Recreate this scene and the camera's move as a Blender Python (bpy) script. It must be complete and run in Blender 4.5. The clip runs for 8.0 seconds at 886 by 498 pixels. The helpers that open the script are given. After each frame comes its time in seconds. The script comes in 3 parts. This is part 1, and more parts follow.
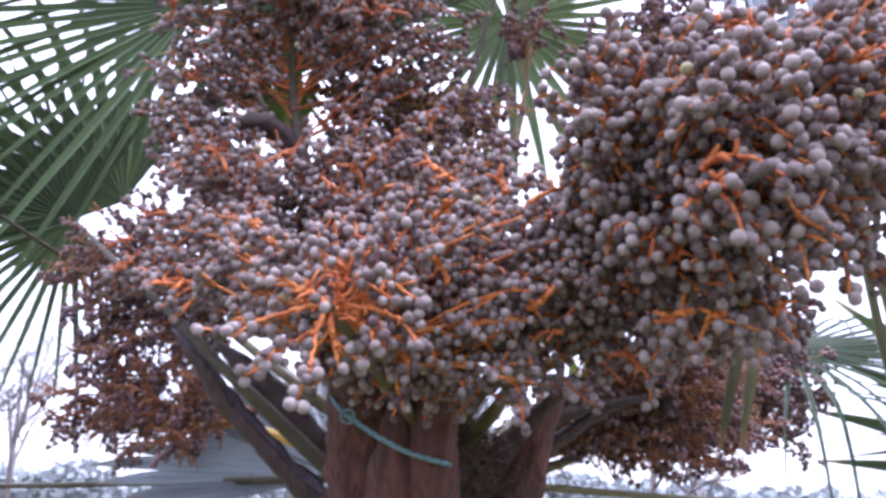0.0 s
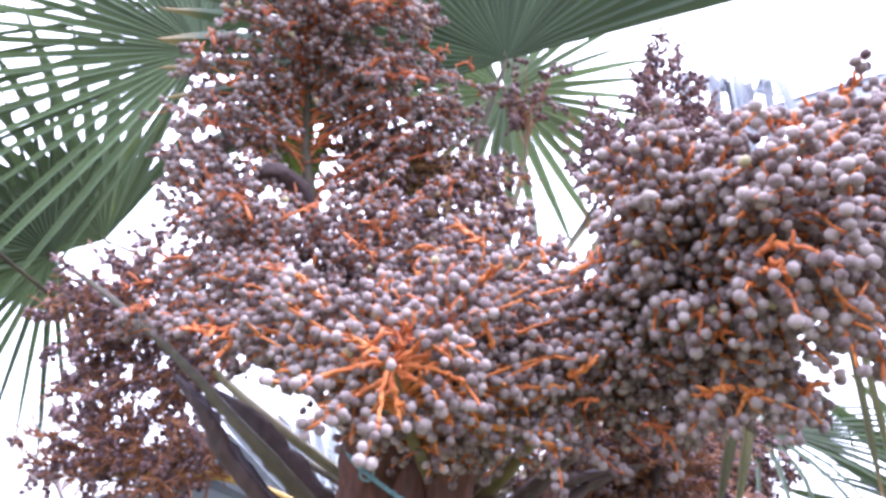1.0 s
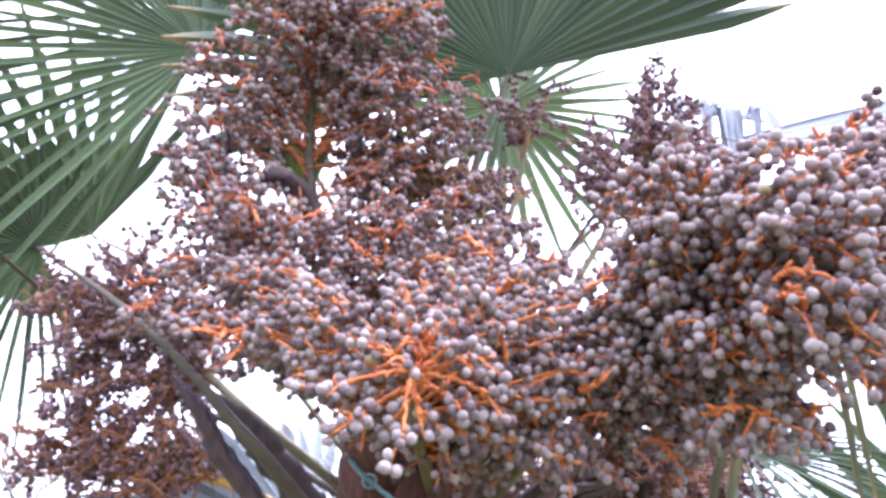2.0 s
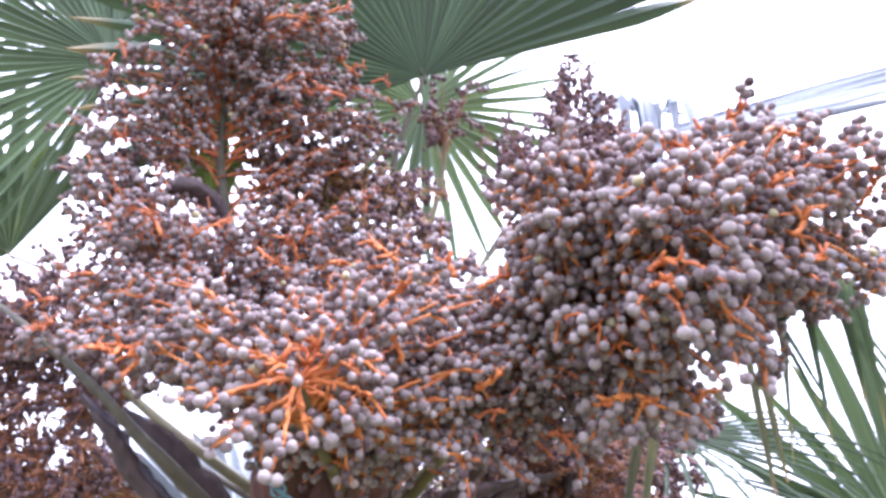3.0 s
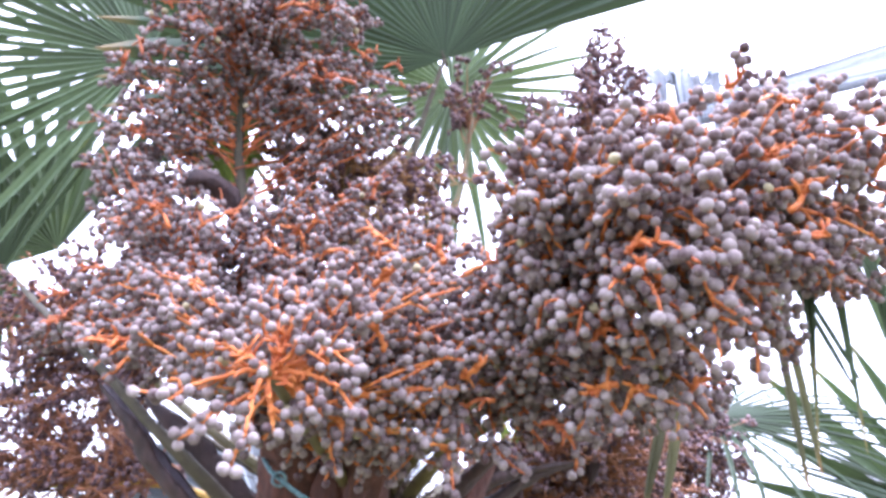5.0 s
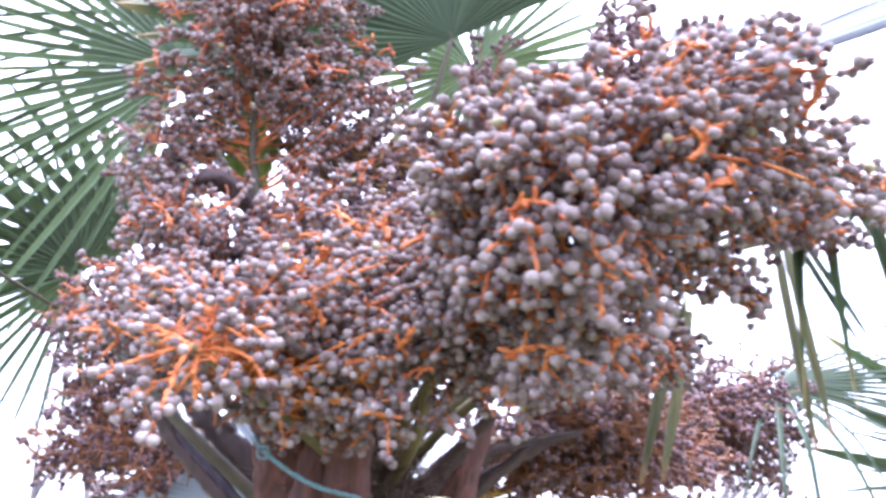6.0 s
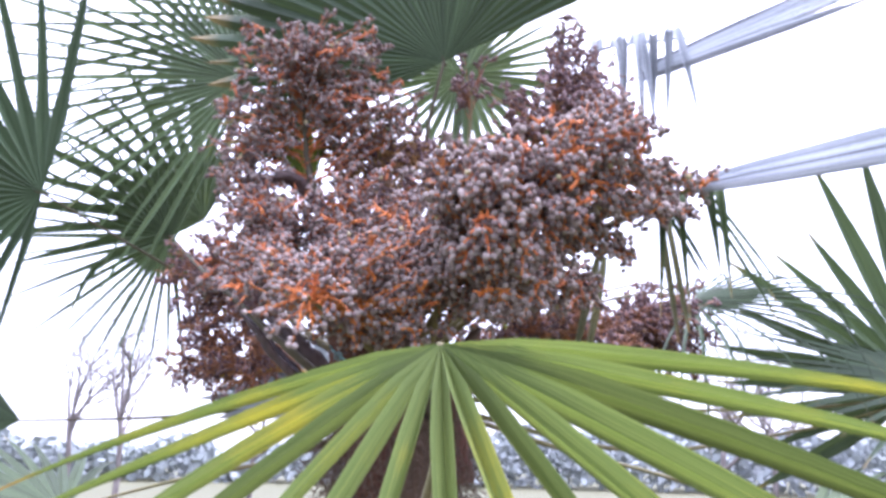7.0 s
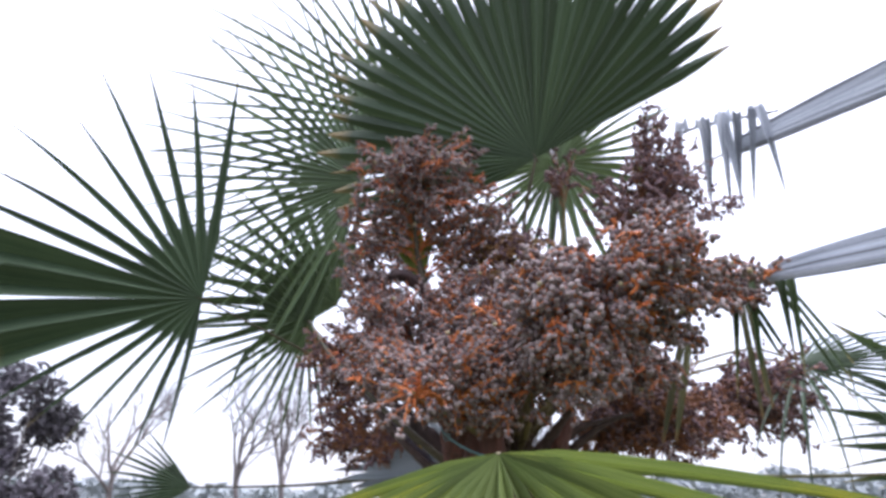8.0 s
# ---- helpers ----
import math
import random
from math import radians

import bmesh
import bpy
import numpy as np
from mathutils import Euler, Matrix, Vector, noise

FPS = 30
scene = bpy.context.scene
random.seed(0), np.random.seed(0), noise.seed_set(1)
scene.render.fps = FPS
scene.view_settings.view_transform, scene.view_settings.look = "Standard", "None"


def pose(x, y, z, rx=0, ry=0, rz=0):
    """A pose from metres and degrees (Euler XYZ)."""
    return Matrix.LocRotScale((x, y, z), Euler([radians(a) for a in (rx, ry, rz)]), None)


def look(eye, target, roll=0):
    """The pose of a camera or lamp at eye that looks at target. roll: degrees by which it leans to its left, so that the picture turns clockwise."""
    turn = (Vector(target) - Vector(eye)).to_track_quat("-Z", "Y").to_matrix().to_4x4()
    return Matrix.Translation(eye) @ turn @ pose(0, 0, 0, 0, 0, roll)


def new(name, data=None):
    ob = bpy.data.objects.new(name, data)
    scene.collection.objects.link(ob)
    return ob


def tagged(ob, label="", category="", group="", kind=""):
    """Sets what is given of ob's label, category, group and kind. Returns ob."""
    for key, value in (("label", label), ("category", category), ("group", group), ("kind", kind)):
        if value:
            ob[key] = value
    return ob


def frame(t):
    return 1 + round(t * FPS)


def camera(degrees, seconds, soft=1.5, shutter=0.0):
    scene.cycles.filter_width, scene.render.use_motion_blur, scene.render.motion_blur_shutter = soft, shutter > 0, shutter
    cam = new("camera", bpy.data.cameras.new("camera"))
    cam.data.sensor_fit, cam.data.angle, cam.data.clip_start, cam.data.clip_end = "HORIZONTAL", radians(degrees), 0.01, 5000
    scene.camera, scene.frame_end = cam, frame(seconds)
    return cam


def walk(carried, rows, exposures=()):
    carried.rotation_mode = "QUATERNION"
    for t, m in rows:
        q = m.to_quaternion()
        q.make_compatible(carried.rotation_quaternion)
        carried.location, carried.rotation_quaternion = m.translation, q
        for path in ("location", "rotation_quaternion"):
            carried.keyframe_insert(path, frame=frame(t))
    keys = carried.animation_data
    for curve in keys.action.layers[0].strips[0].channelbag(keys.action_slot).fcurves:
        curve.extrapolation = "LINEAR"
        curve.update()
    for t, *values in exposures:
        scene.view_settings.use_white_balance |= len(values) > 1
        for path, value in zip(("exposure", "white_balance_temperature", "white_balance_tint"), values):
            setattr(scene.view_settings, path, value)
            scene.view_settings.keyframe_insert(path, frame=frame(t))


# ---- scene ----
cam = camera(60.0, 8.0, 3.3, 0.3)
PATH = [
    (0, (0.083, 0.132, 1.771), (-0.096, 2.02, 2.406), 3.2),
    (0.5, (0.038, 0.125, 1.766), (-0.009, 1.991, 2.484), 3.9),
    (1, (0.001, 0.112, 1.764), (-0.025, 1.952, 2.548), 5.2),
    (1.2, (-0.014, 0.107, 1.761), (-0.039, 1.942, 2.555), 5.8),
    (2.3, (-0.038, 0.106, 1.759), (0.052, 1.93, 2.574), 5.9),
    (2.5, (-0.024, 0.107, 1.759), (0.092, 1.929, 2.575), 5.0),
    (3, (0.014, 0.1, 1.763), (0.174, 1.915, 2.588), 2.7),
    (3.5, (0.059, 0.106, 1.771), (0.161, 1.941, 2.561), 2.9),
    (4, (0.082, 0.128, 1.77), (0.152, 1.969, 2.548), 3.6),
    (4.5, (0.087, 0.131, 1.772), (0.105, 1.973, 2.549), 3.1),
    (4.7, (0.082, 0.122, 1.774), (0.075, 1.958, 2.568), 3.4),
    (5.8, (0.179, 0.101, 1.77), (-0.049, 1.96, 2.472), 3.4),
    (6, (0.235, 0.11, 1.768), (-0.111, 1.941, 2.492), 3.5),
    (6.5, (0.313, -0.035, 1.738), (0.002, 1.816, 2.43), 1.7),
    (6.9, (0.322, -0.288, 1.679), (-0.052, 1.597, 2.233), 0.9),
    (7, (0.323, -0.323, 1.683), (-0.042, 1.568, 2.225), 1.3),
    (7.5, (0.361, -0.439, 1.717), (-0.144, 1.406, 2.3), -0.2),
    (8, (0.446, -0.479, 1.724), (-0.261, 1.279, 2.362), 1.4),
]
EXPOSURES = [(0.0, 1.6, 5550, 27), (0.5, 2.12, 5550, 27), (1.0, 2.3, 5600, 27), (2.5, 2.35, 5600, 26), (4.5, 2.4, 5550, 26), (6.0, 2.58, 5450, 26), (6.5, 2.52, 5450, 29), (7.0, 1.93, 5650, 25), (7.5, 1.42, 5800, 20), (8.0, 1.04, 5950, 18)]
walk(cam, [(t, look(eye, target, roll)) for t, eye, target, roll in PATH], EXPOSURES)


# ---- world and light ----
world = bpy.data.worlds.new("overcast_sky")
scene.world = world
world.use_nodes = True
wn, wl = world.node_tree.nodes, world.node_tree.links
wn.clear()
SUN_ELEV, SUN_TURN = radians(78), radians(61)
sky = wn.new("ShaderNodeTexSky")
sky.sky_type, sky.sun_disc, sky.sun_elevation, sky.sun_rotation = "NISHITA", False, SUN_ELEV, SUN_TURN
sky.air_density, sky.dust_density = 1.0, 4.0
low = wn.new("ShaderNodeBackground")
low.inputs["Strength"].default_value = 0.06
wl.new(sky.outputs[0], low.inputs["Color"])
cloud = wn.new("ShaderNodeTexNoise")
cloud.inputs["Scale"].default_value, cloud.inputs["Detail"].default_value = 2.0, 4.0
ramp = wn.new("ShaderNodeValToRGB")
ramp.color_ramp.elements[0].position, ramp.color_ramp.elements[0].color = 0.3, (0.90, 0.92, 1.0, 1)
ramp.color_ramp.elements[1].position, ramp.color_ramp.elements[1].color = 0.75, (1.0, 0.99, 1.0, 1)
wl.new(cloud.outputs["Fac"], ramp.inputs["Fac"])
veil = wn.new("ShaderNodeBackground")
wl.new(ramp.outputs["Color"], veil.inputs["Color"])
way = wn.new("ShaderNodeTexCoord")
height = wn.new("ShaderNodeSeparateXYZ")
wl.new(way.outputs["Generated"], height.inputs[0])
lift = wn.new("ShaderNodeMapRange")
lift.inputs["From Min"].default_value, lift.inputs["From Max"].default_value = 0.0, 0.9
lift.inputs["To Min"].default_value, lift.inputs["To Max"].default_value = 0.52, 1.15
wl.new(height.outputs["Z"], lift.inputs["Value"])
wl.new(lift.outputs[0], veil.inputs["Strength"])
both = wn.new("ShaderNodeAddShader")
wl.new(low.outputs[0], both.inputs[0])
wl.new(veil.outputs[0], both.inputs[1])
out = wn.new("ShaderNodeOutputWorld")
wl.new(both.outputs[0], out.inputs["Surface"])

sun = new("sun", bpy.data.lights.new("sun", "SUN"))
sun.data.energy, sun.data.angle, sun.data.color = 2.3, radians(50), (1.0, 0.985, 0.975)
sun.matrix_world = look((0.9, 1.1, 5.6), (0, 0.6, 0.6))


# ---- materials ----
def material(name):
    m = bpy.data.materials.new(name)
    m.use_nodes = True
    return m, m.node_tree.nodes, m.node_tree.links, m.node_tree.nodes["Principled BSDF"]


def noise_node(n, l, scale, detail=4.0, coord="Object", stretch=None):
    tc = n.new("ShaderNodeTexCoord")
    src = tc.outputs[coord]
    if stretch:
        mp = n.new("ShaderNodeMapping")
        mp.inputs["Scale"].default_value = stretch
        l.new(src, mp.inputs["Vector"])
        src = mp.outputs["Vector"]
    t = n.new("ShaderNodeTexNoise")
    t.inputs["Scale"].default_value, t.inputs["Detail"].default_value = scale, detail
    l.new(src, t.inputs["Vector"])
    return t.outputs["Fac"]


def ramp_node(n, l, fac, *stops):
    r = n.new("ShaderNodeValToRGB")
    e = r.color_ramp.elements
    while len(e) < len(stops):
        e.new(0.5)
    for k, (p, c) in zip(e, stops):
        k.position, k.color = p, (*c, 1)
    l.new(fac, r.inputs["Fac"])
    return r.outputs["Color"]


def mixed(n, l, fac, a, b, mode="MIX"):
    m = n.new("ShaderNodeMix")
    m.data_type, m.blend_type = "RGBA", mode
    for v, s in ((fac, m.inputs[0]), (a, m.inputs[6]), (b, m.inputs[7])):
        if isinstance(v, (int, float)):
            s.default_value = v
        elif isinstance(v, tuple):
            s.default_value = (*v, 1)
        else:
            l.new(v, s)
    return m.outputs[2]


def sums(n, l, op, a, b):
    m = n.new("ShaderNodeMath")
    m.operation = op
    for v, s in ((a, m.inputs[0]), (b, m.inputs[1])):
        if isinstance(v, (int, float)):
            s.default_value = v
        else:
            l.new(v, s)
    return m.outputs[0]


def bumped(n, l, bsdf, height, strength, distance=0.001):
    b = n.new("ShaderNodeBump")
    b.inputs["Strength"].default_value, b.inputs["Distance"].default_value = strength, distance
    l.new(height, b.inputs["Height"])
    l.new(b.outputs["Normal"], bsdf.inputs["Normal"])


def rough_material(name, dark, light, scale, rough=0.8, bump=0.5, distance=0.002, stretch=None, large=None):
    m, n, l, p = material(name)
    f = noise_node(n, l, scale, 6.0, stretch=stretch)
    col = ramp_node(n, l, f, (0.3, dark), (0.7, light))
    if large:
        g = noise_node(n, l, large[0], 3.0)
        fac = sums(n, l, "MULTIPLY", g, large[2])
        col = mixed(n, l, fac, col, large[1])
    l.new(col, p.inputs["Base Color"])
    p.inputs["Roughness"].default_value = rough
    bumped(n, l, p, f, bump, distance)
    return m


def berry_material(name, bloom, skin, odd, island=False):
    """Waxy bloom over a plum-coloured skin, every fruit a little different."""
    m, n, l, p = material(name)
    if island:
        rnd = n.new("ShaderNodeNewGeometry").outputs["Random Per Island"]
    else:
        rnd = n.new("ShaderNodeObjectInfo").outputs["Random"]
    patch = noise_node(n, l, 210.0 if island else 1.3, 3.0)
    fine = noise_node(n, l, 1500.0 if island else 9.0, 2.0)
    w = sums(n, l, "ADD", sums(n, l, "MULTIPLY", rnd, 0.55), sums(n, l, "MULTIPLY", patch, 0.72))
    w = sums(n, l, "ADD", w, sums(n, l, "MULTIPLY", fine, 0.12))
    col = ramp_node(n, l, w, (0.36, skin), (0.66, tuple(0.55 * a + 0.45 * b for a, b in zip(bloom, skin))), (0.95, bloom))
    pick = n.new("ShaderNodeMath")
    pick.operation = "GREATER_THAN"
    pick.inputs[1].default_value = 0.993
    l.new(rnd, pick.inputs[0])
    col = mixed(n, l, pick.outputs[0], col, odd)
    l.new(col, p.inputs["Base Color"])
    p.inputs["Roughness"].default_value = 0.74
    p.inputs["Specular IOR Level"].default_value = 0.22
    p.inputs["Sheen Weight"].default_value = 0.04
    p.inputs["Sheen Roughness"].default_value = 0.5
    bumped(n, l, p, fine, 0.15, 0.0004)
    return m


def leaf_material(name, green, pale, yellow, tip, amount, glow=0.35, rough=0.55, through_tint=(1.0, 1.0, 0.55), vary=0.3):
    """Pleated fan-leaf blade: veins along the segment, yellowed streaks, dry tips."""
    m, n, l, p = material(name)
    uv = n.new("ShaderNodeUVMap")
    uv.uv_map = "UVMap"
    mp = n.new("ShaderNodeMapping")
    mp.inputs["Scale"].default_value = (2.0, 26.0, 1.0)
    l.new(uv.outputs[0], mp.inputs["Vector"])
    vein = n.new("ShaderNodeTexNoise")
    vein.inputs["Scale"].default_value, vein.inputs["Detail"].default_value = 1.0, 2.0
    l.new(mp.outputs[0], vein.inputs["Vector"])
    big = noise_node(n, l, 9.0, 3.0)
    rnd = n.new("ShaderNodeObjectInfo").outputs["Random"]
    col = ramp_node(n, l, vein.outputs["Fac"], (0.32, green), (0.72, pale))
    shade = sums(n, l, "ADD", sums(n, l, "MULTIPLY", rnd, 2.0 * vary), 1.0 - vary)
    grey = n.new("ShaderNodeCombineXYZ")
    for socket in grey.inputs:
        l.new(shade, socket)
    col = mixed(n, l, 1.0, col, grey.outputs[0], "MULTIPLY")
    w = sums(n, l, "ADD", sums(n, l, "MULTIPLY", big, 0.55), sums(n, l, "MULTIPLY", rnd, 0.25))
    w = sums(n, l, "ADD", w, sums(n, l, "MULTIPLY", vein.outputs["Fac"], 0.3))
    yl = n.new("ShaderNodeMapRange")
    yl.inputs["From Min"].default_value, yl.inputs["From Max"].default_value = 0.78 - amount, 1.0 - amount
    l.new(w, yl.inputs["Value"])
    col = mixed(n, l, yl.outputs[0], col, yellow)
    sep = n.new("ShaderNodeSeparateXYZ")
    l.new(uv.outputs[0], sep.inputs[0])
    tp = n.new("ShaderNodeMapRange")
    tp.inputs["From Min"].default_value, tp.inputs["From Max"].default_value = 0.9, 1.0
    l.new(sums(n, l, "ADD", sep.outputs[0], sums(n, l, "MULTIPLY", big, 0.06)), tp.inputs["Value"])
    col = mixed(n, l, tp.outputs[0], col, tip)
    l.new(col, p.inputs["Base Color"])
    p.inputs["Roughness"].default_value = rough
    p.inputs["Specular IOR Level"].default_value = 0.32
    bumped(n, l, p, vein.outputs["Fac"], 0.35, 0.0008)
    tr = n.new("ShaderNodeBsdfTranslucent")
    l.new(mixed(n, l, 1.0, col, through_tint, "MULTIPLY"), tr.inputs["Color"])
    mx = n.new("ShaderNodeMixShader")
    mx.inputs[0].default_value = glow
    l.new(p.outputs[0], mx.inputs[1])
    l.new(tr.outputs[0], mx.inputs[2])
    l.new(mx.outputs[0], n["Material Output"].inputs["Surface"])
    return m


BLOOM, SKIN, ODD = (0.275, 0.228, 0.212), (0.056, 0.028, 0.029), (0.30, 0.26, 0.15)
MAT_BERRY = berry_material("berry_bloom", BLOOM, SKIN, ODD)
MAT_BERRIES = berry_material("berry_bloom_far", BLOOM, SKIN, ODD, True)
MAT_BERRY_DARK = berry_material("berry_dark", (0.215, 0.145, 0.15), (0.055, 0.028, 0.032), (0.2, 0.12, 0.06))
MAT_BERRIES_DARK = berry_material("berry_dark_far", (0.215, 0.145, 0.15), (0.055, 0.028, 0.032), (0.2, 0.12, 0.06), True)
MAT_TWIG = rough_material("orange_twig", (0.42, 0.115, 0.014), (0.66, 0.28, 0.035), 120.0, 0.65, 0.6, 0.001, large=(11.0, (0.34, 0.05, 0.018), 0.95))
MAT_TWIG_RUST = rough_material("rust_orange_twig", (0.36, 0.085, 0.02), (0.64, 0.215, 0.035), 110.0, 0.6, 0.5, 0.001, large=(9.0, (0.26, 0.05, 0.025), 0.9))
MAT_TWIG_RED = rough_material("rust_twig", (0.12, 0.032, 0.02), (0.28, 0.085, 0.035), 90.0, 0.6, 0.3, 0.0006, large=(14.0, (0.3, 0.16, 0.05), 0.6))
MAT_TWIG_BROWN = rough_material("greenish_brown_twig", (0.16, 0.10, 0.03), (0.30, 0.21, 0.07), 90.0, 0.6, 0.3, 0.0006, large=(14.0, (0.32, 0.10, 0.03), 0.7))
MAT_STEM = rough_material("olive_stem", (0.085, 0.095, 0.03), (0.17, 0.17, 0.06), 60.0, 0.5, 0.3, 0.0008, large=(9.0, (0.12, 0.07, 0.035), 0.8))
MAT_STEM_DARK = rough_material("dark_stalk", (0.03, 0.03, 0.016), (0.075, 0.072, 0.036), 60.0, 0.8, 0.3, 0.0008, large=(9.0, (0.06, 0.04, 0.025), 0.8))
MAT_YELLOW_STEM = rough_material("yellow_stem", (0.40, 0.22, 0.03), (0.62, 0.40, 0.07), 70.0, 0.55, 0.3, 0.0008)
MAT_SPATHE = rough_material("dry_bract", (0.014, 0.008, 0.007), (0.055, 0.028, 0.024), 120.0, 0.7, 0.9, 0.003, stretch=(1, 1, 0.3), large=(28.0, (0.075, 0.045, 0.045), 0.4))
MAT_LINING = rough_material("bract_lining", (0.10, 0.085, 0.095), (0.32, 0.285, 0.32), 45.0, 0.5, 0.4, 0.001, stretch=(1, 1, 0.3))
MAT_SHEATH = rough_material("red_brown_sheath", (0.022, 0.007, 0.005), (0.125, 0.040, 0.025), 150.0, 0.85, 1.0, 0.005, stretch=(1, 1, 0.15), large=(15.0, (0.09, 0.045, 0.035), 0.7))
MAT_FIBRE = rough_material("trunk_fibre", (0.045, 0.028, 0.018), (0.16, 0.10, 0.065), 120.0, 0.9, 1.0, 0.004, stretch=(1, 1, 0.12), large=(8.0, (0.03, 0.02, 0.015), 0.6))
MAT_TWINE = rough_material("teal_twine", (0.05, 0.12, 0.13), (0.17, 0.29, 0.30), 400.0, 0.7, 0.8, 0.0006)
MAT_GRASS = rough_material("lawn", (0.034, 0.042, 0.018), (0.085, 0.09, 0.04), 30.0, 0.9, 0.8, 0.02, large=(0.6, (0.085, 0.07, 0.04), 0.55))
MAT_BARK = rough_material("bare_bark", (0.075, 0.062, 0.06), (0.19, 0.165, 0.16), 14.0, 0.9, 0.6, 0.006, stretch=(1, 1, 0.3))
MAT_SHRUB = rough_material("shrub_leaf", (0.05, 0.042, 0.055), (0.12, 0.10, 0.125), 5.0, 0.8, 0.2, large=(0.7, (0.03, 0.04, 0.03), 0.6))
# distance haze is put into this pale blue-grey base colour
MAT_WOOD_HAZED = rough_material("far_wood", (0.21, 0.225, 0.245), (0.34, 0.36, 0.39), 1.2, 0.9, 0.2, large=(0.12, (0.24, 0.29, 0.25), 0.6))
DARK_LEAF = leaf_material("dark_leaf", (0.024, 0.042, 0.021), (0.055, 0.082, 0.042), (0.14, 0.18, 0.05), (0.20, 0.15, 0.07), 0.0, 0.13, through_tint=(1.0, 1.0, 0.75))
MID_LEAF = leaf_material("mid_leaf", (0.036, 0.058, 0.027), (0.085, 0.118, 0.056), (0.20, 0.25, 0.06), (0.24, 0.19, 0.08), 0.1, 0.2, 0.56, through_tint=(1.0, 1.0, 0.72))
PALE_LEAF = leaf_material("pale_leaf", (0.055, 0.088, 0.05), (0.145, 0.19, 0.12), (0.22, 0.28, 0.14), (0.30, 0.27, 0.2), 0.0, 0.3)
# high vary: light and dark segments stand in for shading on the folds
GREY_LEAF = leaf_material("grey_leaf", (0.11, 0.125, 0.135), (0.44, 0.46, 0.50), (0.3, 0.33, 0.32), (0.38, 0.36, 0.36), 0.0, 0.35, 0.5, (0.95, 0.97, 1.0), 0.6)
# reflected sky is put into this leaf's blue-grey base colour
SKY_SHEEN_LEAF = leaf_material("sky_sheen_leaf", (0.13, 0.15, 0.16), (0.28, 0.31, 0.33), (0.15, 0.17, 0.15), (0.2, 0.18, 0.15), 0.0, 0.2, 0.45, (0.95, 0.98, 1.0), 0.35)
DRY_LEAF = leaf_material("dry_leaf", (0.06, 0.062, 0.034), (0.15, 0.145, 0.09), (0.19, 0.15, 0.07), (0.2, 0.13, 0.07), 0.12, 0.3)
LIME_LEAF = leaf_material("lime_leaf", (0.06, 0.092, 0.024), (0.165, 0.205, 0.068), (0.44, 0.36, 0.03), (0.36, 0.2, 0.04), 0.10, 0.36, vary=0.35)


# ---- mesh helpers ----
V = Vector


def mesh_of(name, verts, faces, mat, smooth=True, uvs=None):
    me = bpy.data.meshes.new(name)
    me.from_pydata([tuple(v) for v in verts], [], faces)
    me.materials.append(mat)
    if smooth:
        me.polygons.foreach_set("use_smooth", [True] * len(me.polygons))
    if uvs is not None:
        layer = me.uv_layers.new(name="UVMap")
        idx = np.empty(len(me.loops), dtype=np.int32)
        me.loops.foreach_get("vertex_index", idx)
        layer.data.foreach_set("uv", np.asarray(uvs, dtype=np.float32)[idx].ravel())
    me.update()
    return me


def under(ob, parent):
    """Parent ob, whose mesh is laid out in world metres, to a thing that may stand off the origin."""
    ob.parent = parent
    if parent.type == "EMPTY":
        ob.matrix_parent_inverse = Matrix.Translation(-parent.location)
    return ob


def part(name, me, parent, label="", kind=""):
    return tagged(under(new(name, me), parent), label, kind=kind)


class Soup:
    """Vertices and faces that grow into one mesh."""

    def __init__(self):
        self.v, self.f = [], []

    def tube(self, pts, radii, sides=5, flat=1.0, cap=True):
        n, base = len(pts), len(self.v)
        up = V((0.13, 0.21, 0.97))
        for i, p in enumerate(pts):
            t = (pts[min(i + 1, n - 1)] - pts[max(i - 1, 0)]).normalized()
            a = t.cross(up)
            a = a.normalized() if a.length > 1e-4 else V((1, 0, 0))
            b = t.cross(a)
            for k in range(sides):
                w = 2 * math.pi * k / sides
                self.v.append(p + (a * math.cos(w) + b * math.sin(w) * flat) * radii[i])
        for i in range(n - 1):
            for k in range(sides):
                j = (k + 1) % sides
                self.f.append((base + i * sides + k, base + i * sides + j, base + (i + 1) * sides + j, base + (i + 1) * sides + k))
        if cap:
            self.f.append(tuple(base + k for k in reversed(range(sides))))
            self.f.append(tuple(base + (n - 1) * sides + k for k in range(sides)))

    def add(self, verts, faces, m=None):
        base = len(self.v)
        self.v += [m @ v for v in verts] if m else list(verts)
        self.f += [tuple(base + i for i in f) for f in faces]

    def mesh(self, name, mat, smooth=True):
        return mesh_of(name, self.v, self.f, mat, smooth)


def curve(a, b, c, n):
    """n + 1 points of the bow from a past b to c."""
    return [a * (1 - t) ** 2 + b * 2 * t * (1 - t) + c * t * t for t in [i / n for i in range(n + 1)]]


def path(pts, n):
    """Smooth line through a few points."""
    pts = [V(p) for p in pts]
    full = [pts[0] * 2 - pts[1], *pts, pts[-1] * 2 - pts[-2]]
    res = []
    for i in range(1, len(full) - 2):
        p0, p1, p2, p3 = full[i - 1:i + 3]
        for k in range(n):
            t = k / n
            res.append(0.5 * (p1 * 2 + (p2 - p0) * t + (p0 * 2 - p1 * 5 + p2 * 4 - p3) * t * t + (p1 * 3 - p0 - p2 * 3 + p3) * t ** 3))
    return res + [pts[-1]]


def unit(rng):
    z, a = rng.uniform(-1, 1), rng.uniform(0, 2 * math.pi)
    r = math.sqrt(1 - z * z)
    return V((r * math.cos(a), r * math.sin(a), z))


